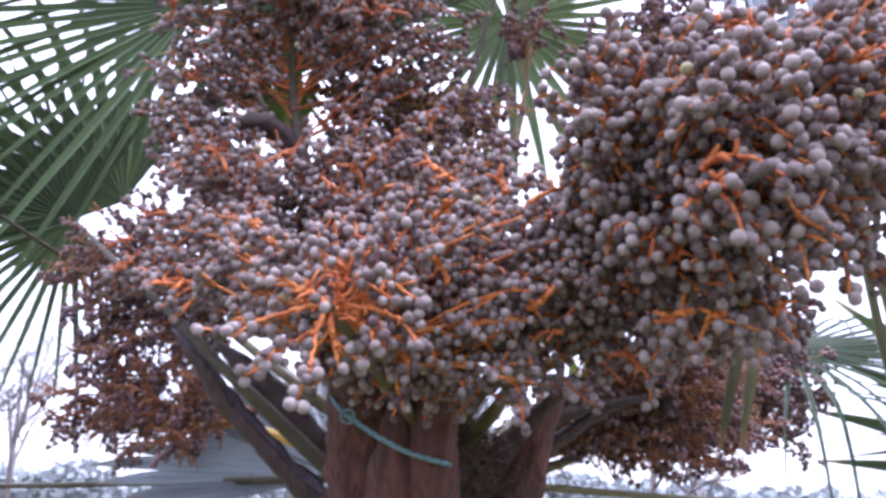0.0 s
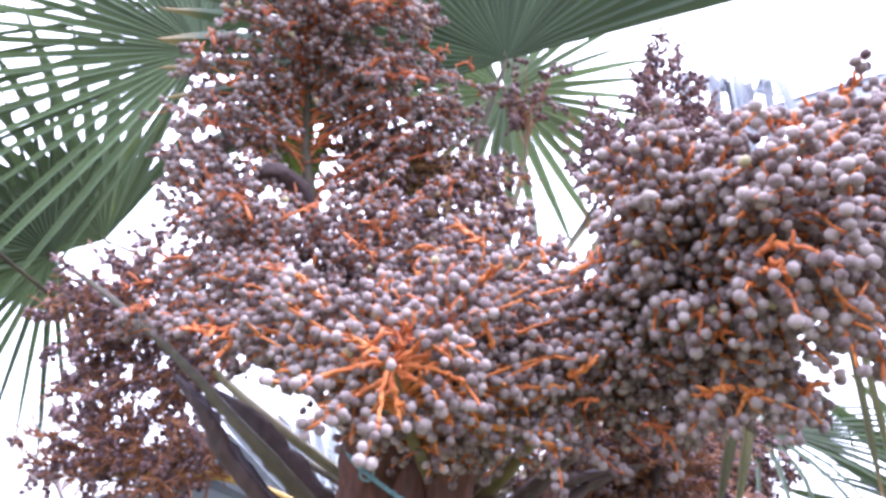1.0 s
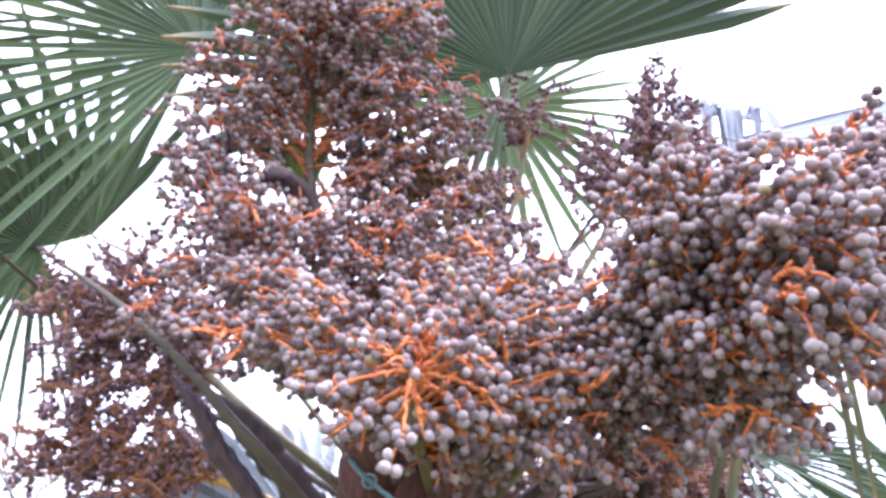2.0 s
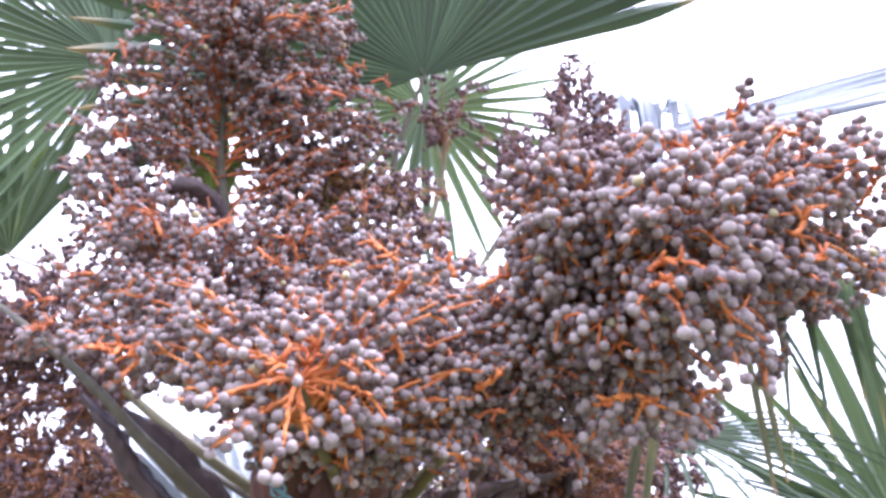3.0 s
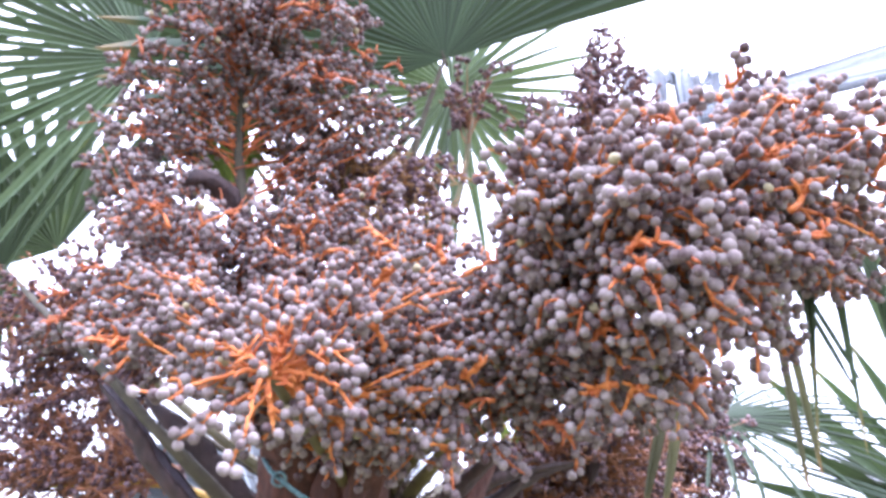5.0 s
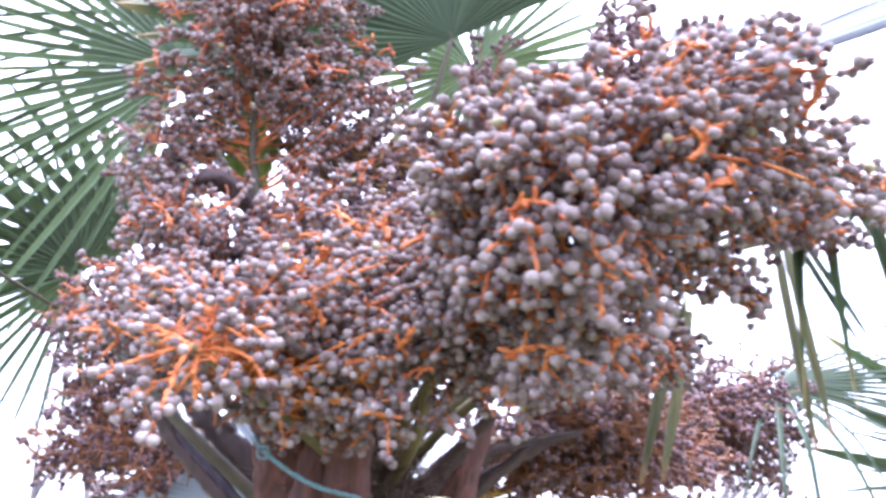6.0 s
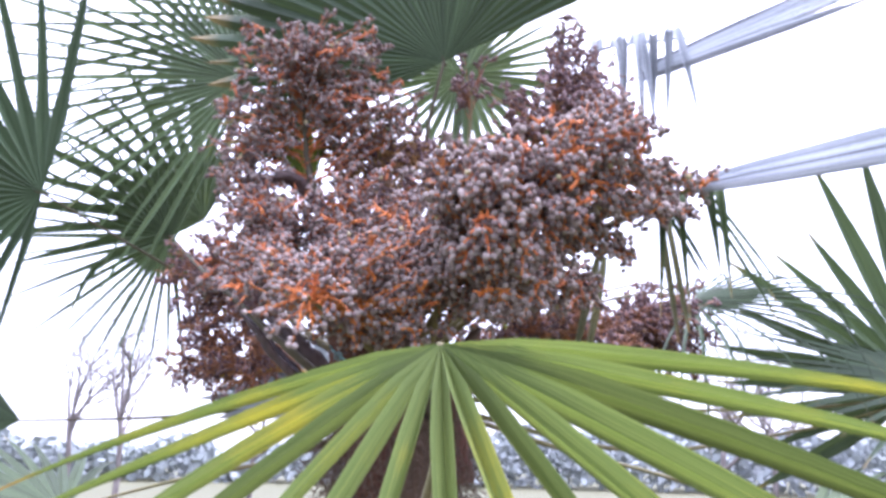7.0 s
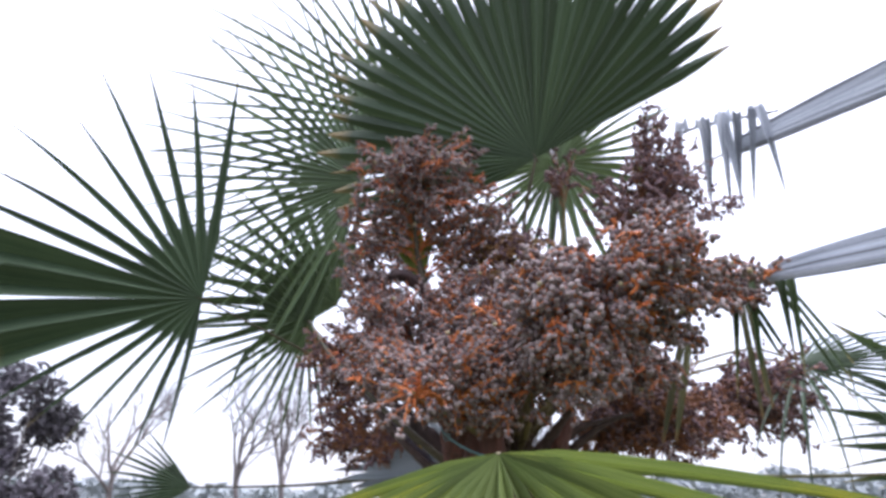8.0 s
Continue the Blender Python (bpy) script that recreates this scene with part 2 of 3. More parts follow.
# ---- ground ----
def make_ground():
    n, size = 60, 400.0
    vs, fs = [], []
    for j in range(n + 1):
        for i in range(n + 1):
            x, y = [math.copysign(abs(k / n * 2 - 1) ** 2.2, k / n * 2 - 1) * size for k in (i, j)]
            vs.append(V((x, y, 0.02 * noise.noise((x * 0.7, y * 0.7, 1.0)))))
    for j in range(n):
        for i in range(n):
            a = j * (n + 1) + i
            fs.append((a, a + 1, a + n + 2, a + n + 1))
    tagged(new("ground", mesh_of("ground", vs, fs, MAT_GRASS)), "damp worn winter lawn with bare brown patches", "lawn", kind="structure")


make_ground()

# ---- the palm ----
BASE = V((0.03, 1.03, 0.0))
CROWN = V((0.0, 1.0, 1.80))
palm = new("palm_tree")
palm.location = BASE
tagged(palm, "fan palm with fibrous trunk, pleated green leaves and heavy fruit clusters", "palm tree")


def make_trunk():
    rng = random.Random(11)
    s = Soup()
    pts = [BASE.lerp(CROWN + V((0.01, 0.02, 0.04)), i / 14) for i in range(15)]
    rad = [0.105 - 0.018 * i / 14 + rng.uniform(-0.006, 0.006) for i in range(15)]
    rad[-1] = 0.05
    s.tube(pts, rad, 18)
    trunk = part("trunk", s.mesh("trunk", MAT_FIBRE), palm, "dark brown trunk wrapped in coarse fibre")
    # old leaf-base stubs
    for k in range(34):
        z, a = 0.25 + k * 0.043, k * 2.4
        out = V((math.cos(a), math.sin(a), 0))
        p = V((BASE.x + 0.09 * out.x, BASE.y + 0.09 * out.y, z))
        q = Soup()
        q.tube([p - out * 0.02 - V((0, 0, 0.03)), p + out * 0.02 + V((0, 0, 0.02)), p + out * 0.045 + V((0, 0, 0.07 + rng.uniform(0, 0.05)))], [0.026, 0.02, 0.011], 6, 0.45)
        part("leaf_stub", q.mesh("leaf_stub", MAT_SHEATH), trunk)
    f = Soup()
    for k in range(900):
        a, z = rng.uniform(0, 6.283), rng.uniform(0.1, 1.86)
        o = V((math.cos(a), math.sin(a), 0))
        p = V((BASE.x, BASE.y, z)) + o * (0.088 + rng.uniform(0, 0.01))
        d = (V((0, 0, rng.uniform(-1, 0.6))) + o * rng.uniform(0.1, 0.8) + unit(rng) * 0.5).normalized() * rng.uniform(0.03, 0.09)
        f.tube([p, p + d * 0.6 + o * 0.006, p + d + V((0, 0, -0.012))], [0.0008, 0.0006, 0.0003], 3, cap=False)
    part("fibre", f.mesh("fibre", MAT_FIBRE), trunk, "matted loose brown fibres", "stuff")


make_trunk()


# ---- fan leaves ----
def fan_leaf(hub, axis, face, R, n, spread, mat, stem=None, joined=0.45, droop=0.12, fold=0.38, seed=1, width=1.0, limp=0.0, label="", stem_mat=None, cup=0.0, lop=0.0, band=0.0, ragged=0.06, web=None, crest=True, stalk=0.0085):
    """A pleated fan: hub, the middle segment's direction, the upper face's normal, length, count and spread of the segments.
    stem: points of the stalk, crown first; droop: how far the tips sink; limp: share of segments that hang broken; lop: how much longer one side is;
    band: half the width at the hub of a leaf folded shut; ragged: how uneven the tips are; web: (from, to, share) where the segments stay grown together."""
    rng = random.Random(seed)
    hub, a, nz = V(hub), V(axis).normalized(), V(face).normalized()
    nz = (nz - a * nz.dot(a)).normalized()
    side = nz.cross(a)
    s = Soup()
    if stem:
        pts = path([*stem, hub], 8)
        m = len(pts)
        s.tube(pts, [stalk * (1 - 0.62 * i / (m - 1)) for i in range(m)], 7, 0.62)
    # small crest where the stalk meets the blade
    if crest:
        s.tube([hub - a * 0.012, hub + nz * 0.001 + a * 0.002, hub + a * 0.014], [0.0028, 0.0034, 0.001], 7, 0.5)
    leaf = part("fan_leaf", s.mesh("leaf_stalk", stem_mat or MAT_STEM), palm, label)
    step = radians(spread) / n
    rows = 11
    for k in range(n):
        th = (k + 0.5 - n / 2) * step
        d = a * math.cos(th) + side * math.sin(th)
        e = side * math.cos(th) - a * math.sin(th)
        L = R * (0.80 + 0.20 * math.cos(th * 0.8)) * rng.uniform(1 - ragged, 1 + 0.8 * ragged) * (1 + lop * math.sin(th))
        r0 = L * joined * rng.uniform(0.88, 1.12)
        wide = width
        if web and web[0] < th < web[1]:
            r0, wide = L * web[2] * rng.uniform(0.94, 1.06), 1.0
        sink = droop * rng.uniform(0.5, 1.5)
        broken = rng.random() < limp
        bend = rng.uniform(0.45, 0.75)
        sway = rng.uniform(-0.06, 0.06)
        w0 = r0 * math.tan(step / 2)
        vs, uvs = [], []
        shift = band * (2 * k + 1 - n) / n
        pos, dirv = hub + e * shift * 0.80, d.copy()
        last = 0.0
        for i in range(rows):
            u = (i / (rows - 1)) ** 0.85
            r = 0.003 + (L - 0.003) * u
            dr = r - last
            last = r
            g = max(0.0, u - max(0.3, joined * 0.8))
            dirv = (d + e * sway * max(0.0, u - joined) * 2.0 + nz * cup * u + V((0, 0, -1)) * (sink * 2.6 * g * g + (2.6 * max(0.0, u - bend) / 0.25 if broken and u > bend else 0.0))).normalized()
            pos = pos + dirv * dr + (e * shift * 0.20 * dr / (L * 0.3) if band and r < L * 0.3 else V((0, 0, 0)))
            if r < r0:
                w = r * math.tan(step / 2)
            else:
                q = (r - r0) / max(L - r0, 1e-4)
                w = w0 * wide * max(0.03, 1 - q ** 1.6)
                w = min(w, r * math.tan(step / 2) * 1.02)
            if band:
                w = max(w, band / n * min(1.0, 0.6 + r / (L * 0.3)) * max(0.05, 1 - max(0.0, u - 0.6) ** 1.3 * 2.4))
            nn = dirv.cross(e).normalized() * -1
            nn = nn if nn.dot(nz) > 0 else -nn
            deep = fold * w * 1.6
            vs += [pos - e * w + nn * deep * 0.5, pos - nn * deep * 0.5, pos + e * w + nn * deep * 0.5]
            uvs += [(u, 0.0), (u, 0.5), (u, 1.0)]
        fs = []
        for i in range(rows - 1):
            b = i * 3
            fs += [(b, b + 1, b + 4, b + 3), (b + 1, b + 2, b + 5, b + 4)]
        part("segment", mesh_of("segment", vs, fs, mat, False, uvs), leaf)
    return leaf


C1, C2 = CROWN + V((0, 0, 0.0)), CROWN + V((0.01, 0.01, 0.06))
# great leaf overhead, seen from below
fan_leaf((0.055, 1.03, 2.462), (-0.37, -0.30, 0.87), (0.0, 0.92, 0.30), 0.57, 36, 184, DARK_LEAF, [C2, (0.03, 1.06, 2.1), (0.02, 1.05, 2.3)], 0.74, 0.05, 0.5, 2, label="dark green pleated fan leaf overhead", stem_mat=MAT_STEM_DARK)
# fans behind the upper cluster
fan_leaf((-0.44, 1.16, 2.53), (-0.88, -0.36, 0.22), (0.45, -0.79, -0.1), 0.66, 34, 180, PALE_LEAF, [C1, (-0.14, 1.12, 2.2), (-0.33, 1.15, 2.45)], 0.28, 0.12, 0.6, 3, 0.80, 0.05, ragged=0.12)
fan_leaf((-0.34, 1.25, 2.72), (-0.86, -0.36, 0.42), (0.45, -0.79, -0.1), 0.76, 30, 150, MID_LEAF, [C2, (-0.1, 1.2, 2.3), (-0.26, 1.25, 2.6)], 0.28, 0.06, 0.6, 4, 0.80, ragged=0.12)
# left fan with its long stalk in front of the side cluster
fan_leaf((-0.66, 1.30, 2.20), (-0.8, -0.42, -0.15), (0.5, -0.82, -0.1), 0.40, 34, 250, MID_LEAF, [(-0.06, 0.94, 1.77), (-0.157, 0.885, 1.854), (-0.209, 0.88, 1.896), (-0.268, 0.89, 1.945), (-0.391, 0.97, 2.03)], 0.32, 0.05, 0.6, 5, 0.68, ragged=0.12, stem_mat=MAT_STEM_DARK, label="dark green fan leaf on a long olive stalk", stalk=0.0125)
fan_leaf((-0.60, 1.34, 2.25), (-0.66, -0.36, 0.62), (0.5, -0.82, 0.0), 0.50, 15, 150, MID_LEAF, [C1, (-0.25, 1.2, 2.05), (-0.48, 1.32, 2.2)], 0.40, 0.10, 0.6, 18, 0.72, 0.12, ragged=0.12)
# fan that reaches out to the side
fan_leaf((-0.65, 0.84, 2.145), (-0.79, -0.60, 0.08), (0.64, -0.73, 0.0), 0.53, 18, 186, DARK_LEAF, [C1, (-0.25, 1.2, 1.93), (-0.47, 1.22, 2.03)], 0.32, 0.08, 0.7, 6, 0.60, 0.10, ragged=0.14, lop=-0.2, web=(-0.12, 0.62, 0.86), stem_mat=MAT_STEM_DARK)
# near leaf under the clusters, lit and yellowing
fan_leaf((0.206, 0.28, 1.777), (0.17, -0.74, -0.65), (0.0, -0.66, 0.75), 0.46, 15, 154, LIME_LEAF, [(0.02, 0.94, 1.60), (0.10, 0.70, 1.62), (0.19, 0.36, 1.69)], 0.20, 0.10, 1.6, 7, 0.88, label="bright green fan leaf yellowing at the edges", stem_mat=MAT_STEM, cup=-0.05, crest=False, lop=0.15, ragged=0.1)
# fan hidden at the lower side, spikes rising
fan_leaf((1.04, 1.52, 1.86), (-0.48, -0.10, 0.78), (0.05, -1.0, -0.15), 0.52, 17, 190, MID_LEAF, [C1, (0.4, 1.3, 1.80), (0.8, 1.48, 1.82)], 0.42, 0.02, 0.5, 8, 1.0, ragged=0.2)
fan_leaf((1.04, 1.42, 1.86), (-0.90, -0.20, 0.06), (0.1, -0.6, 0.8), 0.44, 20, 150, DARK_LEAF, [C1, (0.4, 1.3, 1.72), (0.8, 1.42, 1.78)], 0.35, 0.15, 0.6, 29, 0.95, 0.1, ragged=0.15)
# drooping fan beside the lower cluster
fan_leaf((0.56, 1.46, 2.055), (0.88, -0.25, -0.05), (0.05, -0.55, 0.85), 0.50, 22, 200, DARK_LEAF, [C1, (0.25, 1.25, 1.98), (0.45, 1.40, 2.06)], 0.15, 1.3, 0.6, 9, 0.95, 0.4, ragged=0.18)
fan_leaf((0.535, 1.54, 2.09), (0.12, -0.1, -0.98), (0.2, -0.9, 0.0), 0.23, 8, 56, LIME_LEAF, [C1, (0.25, 1.28, 2.0), (0.44, 1.48, 2.10)], 0.25, 0.2, 0.4, 19, 0.9, label="yellow-green leaf hanging limp")
# fans folded half shut, seen edge-on
fan_leaf((0.49, 0.78, 2.085), (0.95, -0.28, 0.09), (-0.10, -0.50, 0.82), 0.50, 11, 26, GREY_LEAF, [C2, (0.18, 0.98, 2.0), (0.36, 0.88, 2.06)], 0.55, 0.02, 1.6, 10, 1.0, 0.0, band=0.050, ragged=0.32, label="grey-green fan leaf folded half shut")
fan_leaf((0.46, 1.25, 2.52), (0.93, -0.25, 0.24), (-0.15, -0.62, 0.70), 0.50, 11, 24, GREY_LEAF, [C2, (0.16, 1.1, 2.2), (0.35, 1.2, 2.44)], 0.55, 0.0, 1.6, 11, 1.0, 0.0, band=0.055, ragged=0.3, label="grey-green fan leaf folded half shut")
# pale fan in the middle, behind
fan_leaf((0.065, 1.20, 2.525), (0.30, -0.05, -0.92), (0.1, -0.9, -0.1), 0.36, 38, 348, PALE_LEAF, [C2, (0.04, 1.14, 2.15), (0.06, 1.2, 2.4)], 0.38, 0.06, 0.6, 12, 0.8, 0.08, label="pale green fan leaf drooping behind the clusters", ragged=0.15, stem_mat=MAT_STEM_DARK)
# narrow leaves and broken segments that hang behind the near stand
fan_leaf((0.35, 0.95, 2.03), (-0.22, 0.0, -0.97), (0.1, -0.9, 0.1), 0.19, 2, 5, DRY_LEAF, [C2, (0.16, 1.0, 2.0), (0.30, 0.95, 2.05)], 0.7, 0.1, 0.5, 23, 1.0, band=0.013, label="narrow grey-green leaf hanging down")
fan_leaf((0.45, 0.93, 2.10), (0.10, 0.0, -1.0), (0.1, -0.9, 0.1), 0.22, 2, 4, DRY_LEAF, [C2, (0.2, 1.02, 2.0), (0.38, 0.97, 2.09)], 0.7, 0.1, 0.5, 24, 1.0, band=0.011, label="narrow grey-green leaf hanging down")
fan_leaf((0.45, 0.88, 2.09), (0.42, 0.0, -0.9), (0.2, -0.9, 0.1), 0.13, 2, 4, DARK_LEAF, [C2, (0.2, 1.0, 2.0), (0.38, 0.92, 2.08)], 0.7, 0.1, 0.5, 26, 1.0, band=0.008, label="dark narrow leaf hanging down")
fan_leaf((0.50, 0.84, 2.10), (0.45, 0.0, -0.82), (0.2, -0.9, 0.1), 0.22, 3, 9, MID_LEAF, [C2, (0.2, 0.98, 2.0), (0.42, 0.88, 2.09)], 0.4, 0.1, 0.5, 27, 0.9, band=0.010, label="green fan segments hanging broken", ragged=0.2)


def curled_leaf(stalk, starts, reach, drop, wide, mat, seed, label):
    """A tattered fan whose strap-like segments arch over and hang."""
    rng = random.Random(seed)
    s = Soup()
    pts = path(stalk, 8)
    s.tube(pts, [0.007 - 0.004 * i / (len(pts) - 1) for i in range(len(pts))], 7, 0.62)
    leaf = part("fan_leaf", s.mesh("leaf_stalk", MAT_STEM_DARK), palm, label)
    for q in starts:
        q = V(q)
        out = V((rng.uniform(-0.5, 0.7), -1.0, 0)).normalized() * reach * rng.uniform(0.6, 1.3)
        fall = drop * rng.uniform(0.6, 1.25)
        line = path([q, q + out * 0.6 + V((0, 0, reach * 0.25)), q + out + V((0, 0, -fall * 0.25)), q + out * 1.15 + V((rng.uniform(-0.02, 0.03), 0, -fall))], 5)
        n = len(line)
        vs, uvs, fs = [], [], []
        e = V((1, rng.uniform(-0.4, 0.4), rng.uniform(-0.2, 0.2))).normalized()
        for i, p in enumerate(line):
            u = i / (n - 1)
            w = wide * min(1.0, 0.45 + 2.0 * u) * max(0.06, 1 - max(0.0, u - 0.55) ** 1.4 * 2.9)
            d = (line[min(i + 1, n - 1)] - line[max(i - 1, 0)]).normalized()
            nn = d.cross(e).normalized() * w * 0.5
            vs += [p - e * w + nn, p - nn, p + e * w + nn]
            uvs += [(u, 0.0), (u, 0.5), (u, 1.0)]
            if i:
                k = 3 * i
                fs += [(k - 3, k - 2, k + 1, k), (k - 2, k - 1, k + 2, k + 1)]
        part("segment", mesh_of("segment", vs, fs, mat, False, uvs), leaf)


curled_leaf([C2, (0.16, 1.1, 2.2), (0.33, 1.19, 2.50), (0.38, 1.205, 2.565), (0.57, 1.245, 2.60)], [(0.37 + 0.019 * k, 1.202 + 0.004 * k, 2.560 + 0.0034 * k) for k in range(9)], 0.05, 0.21, 0.0105, GREY_LEAF, 21, "pale tattered fan leaf with hanging curled segments")
curled_leaf([C2, (0.18, 0.98, 2.02), (0.36, 0.90, 2.08), (0.47, 0.84, 2.10)], [(0.44 + 0.02 * k, 0.88 - 0.008 * k, 2.09) for k in range(5)], 0.04, 0.17, 0.007, MID_LEAF, 25, "tattered green fan leaf with hanging segments")
# low fans
fan_leaf((-0.93, 1.23, 1.758), (-0.86, -0.25, 0.12), (0.25, -0.88, 0.1), 0.25, 14, 80, DARK_LEAF, [C1, (-0.356, 1.15, 1.782), (-0.602, 1.2, 1.766)], 0.42, 0.10, 0.6, 13, 0.8, stem_mat=MAT_STEM_DARK, ragged=0.15)
fan_leaf((-0.52, 0.85, 1.60), (-0.75, -0.45, 0.15), (0.1, -0.3, 0.95), 0.42, 24, 200, MID_LEAF, [C1, (-0.15, 0.95, 1.70), (-0.35, 0.9, 1.65)], 0.4, 0.2, 0.4, 14, 0.9)
fan_leaf((0.66, 1.05, 1.60), (0.75, -0.45, 0.05), (-0.1, -0.3, 0.95), 0.45, 24, 200, MID_LEAF, [C1, (0.25, 1.02, 1.72), (0.45, 1.02, 1.67)], 0.4, 0.2, 0.4, 15, 0.9)
# low leaf whose sky sheen is carried by its colour
fan_leaf((-0.13, 1.16, 1.80), (-0.70, 0.20, 0.36), (0.25, -0.62, 0.62), 0.30, 20, 125, SKY_SHEEN_LEAF, [C1, (-0.07, 1.08, 1.79)], 0.78, 0.16, 0.6, 28, 0.95, label="fan leaf low behind the bracts, blue-grey sky sheen painted on", ragged=0.12)
# young lime leaves deep in the crown
fan_leaf((-0.20, 1.02, 2.19), (-0.25, -0.2, 0.9), (0.1, -0.9, 0.0), 0.14, 5, 60, LIME_LEAF, [C2, (-0.12, 1.03, 2.0)], 0.7, 0.1, 0.4, 16, 1.0, label="young lime green leaf still half folded")
fan_leaf((0.17, 1.14, 1.88), (0.15, -0.2, 0.9), (0.1, -0.9, 0.0), 0.085, 3, 40, LIME_LEAF, [C1, (0.1, 1.06, 1.84)], 0.8, 0.1, 0.4, 17, 1.0, label="young lime green leaf still half folded")


# ---- sheaths, dry bracts and twine at the crown ----
def bract(pts, radii, mat, label="", flat=0.55, name="bract", seed=1):
    """A leathery sheath: a fat, ridged tube that narrows to a point."""
    rng = random.Random(seed)
    p = path(pts, 7)
    m = len(p)
    rad = []
    for i in range(m):
        t = i / (m - 1) * (len(radii) - 1)
        k = min(int(t), len(radii) - 2)
        rad.append((radii[k] + (radii[k + 1] - radii[k]) * (t - k)) * rng.uniform(0.93, 1.07))
    s = Soup()
    s.tube(p, rad, 24, flat)
    for n, v in enumerate(s.v):
        k = n // 24
        if k < m:
            v = v + (v - p[k]) * (0.22 * noise.noise(((n % 24) * 0.9, k * 0.12, seed)) + 0.10 * noise.noise(((n % 24) * 2.3, k * 0.5, seed)))
        s.v[n] = v + V((noise.noise(v * 60), noise.noise(v * 60 + V((7, 0, 0))), noise.noise(v * 60 + V((0, 9, 0))))) * 0.003
    return part(name, s.mesh(name, mat), palm, label)


def trough(pts, radii, label, mat, seed, turn=0.0):
    """A dry boat-shaped bract, open along its upper side, with a thick curled rim."""
    rng = random.Random(seed)
    p = path(pts, 8)
    m, k = len(p), 9
    s, inner = Soup(), Soup()
    for i in range(m):
        t = i / (m - 1) * (len(radii) - 1)
        j = min(int(t), len(radii) - 2)
        r = radii[j] + (radii[j + 1] - radii[j]) * (t - j)
        d = (p[min(i + 1, m - 1)] - p[max(i - 1, 0)]).normalized()
        side = d.cross(V((0, 0, 1))).normalized()
        up = side.cross(d)
        for thick in (1.0, 0.80):
            for q in range(k):
                a = radians(turn - 205 + (230 + 40 * noise.noise((i * 0.35, seed, 4))) * q / (k - 1)) + 0.3 * noise.noise((i * 0.3, seed, 0))
                wob = 1 + 0.22 * noise.noise((i * 0.45, q * 0.6, seed)) + 0.10 * noise.noise((i * 1.3, q * 1.1, seed))
                s.v.append(p[i] + (side * math.cos(a) + up * math.sin(a) * 0.8) * r * thick * wob)
    for i in range(m - 1):
        a, b = i * 2 * k, (i + 1) * 2 * k
        for q in range(k - 1):
            s.f.append((a + q, a + q + 1, b + q + 1, b + q))
            s.f.append((a + k + q, b + k + q, b + k + q + 1, a + k + q + 1))
            inner.f.append((i * k + q, (i + 1) * k + q, (i + 1) * k + q + 1, i * k + q + 1))
        for q in (0, k - 1):
            s.f.append((a + q, b + q, b + k + q, a + k + q))
    for i in range(m):
        inner.v += [p[i] + (v - p[i]) * 0.93 for v in s.v[(2 * i + 1) * k:(2 * i + 2) * k]]
    ob = part("bract", s.mesh("bract", mat), palm, label)
    part("lining", inner.mesh("lining", MAT_LINING), ob, "pale lavender-grey lining")
    return ob


trough([(-0.06, 0.98, 1.74), (-0.132, 0.965, 1.79), (-0.179, 0.95, 1.833), (-0.218, 0.94, 1.871), (-0.244, 0.93, 1.905), (-0.285, 0.93, 1.94)], [0.024, 0.020, 0.017, 0.018, 0.015, 0.004], "curved purple-brown dry bract", MAT_SPATHE, 1, 20)
trough([(-0.03, 1.0, 1.75), (-0.09, 0.99, 1.805), (-0.135, 0.98, 1.845), (-0.18, 0.975, 1.885), (-0.215, 0.97, 1.912), (-0.25, 0.965, 1.935)], [0.026, 0.022, 0.026, 0.027, 0.019, 0.003], "dark brown dry bract", MAT_SPATHE, 2, -10)
trough([(0.04, 1.0, 1.76), (0.09, 0.98, 1.83), (0.15, 0.98, 1.875), (0.24, 1.0, 1.90)], [0.022, 0.014, 0.011, 0.003], "dark brown dry bract", MAT_SPATHE, 3)
bract([(-0.055, 0.93, 1.70), (-0.056, 0.89, 1.80), (-0.058, 0.86, 1.86), (-0.06, 0.80, 1.915)], [0.034, 0.034, 0.032, 0.020], MAT_SHEATH, "red-brown hairy sheath round a fruit stalk", 0.9, seed=3)
bract([(0.015, 0.92, 1.70), (0.014, 0.86, 1.79), (0.016, 0.84, 1.85), (0.02, 0.79, 1.90)], [0.030, 0.026, 0.024, 0.015], MAT_SHEATH, "red-brown hairy sheath round a fruit stalk", 0.9, seed=4)
bract([(0.03, 0.98, 1.74), (0.07, 0.95, 1.81), (0.10, 0.93, 1.85), (0.15, 0.90, 1.90)], [0.026, 0.016, 0.012, 0.006], MAT_SPATHE, "dark brown dry bract", 0.7, seed=5)
bract([(0.06, 1.02, 1.76), (0.12, 1.0, 1.83), (0.19, 1.0, 1.88), (0.24, 1.02, 1.90)], [0.024, 0.013, 0.010, 0.003], MAT_SPATHE, "dark brown dry bract", 0.6, seed=6)
bract([(-0.06, 1.04, 1.66), (-0.06, 1.03, 1.74), (-0.07, 1.03, 1.80), (-0.09, 1.04, 1.85)], [0.042, 0.026, 0.018, 0.008], MAT_SHEATH, "red-brown fibrous leaf base", 0.8, "leaf_base", seed=17)
bract([(0.09, 1.0, 1.66), (0.09, 0.97, 1.76), (0.11, 0.95, 1.83), (0.14, 0.95, 1.90)], [0.042, 0.026, 0.018, 0.008], MAT_SHEATH, "red-brown fibrous leaf base", 0.8, "leaf_base", seed=18)
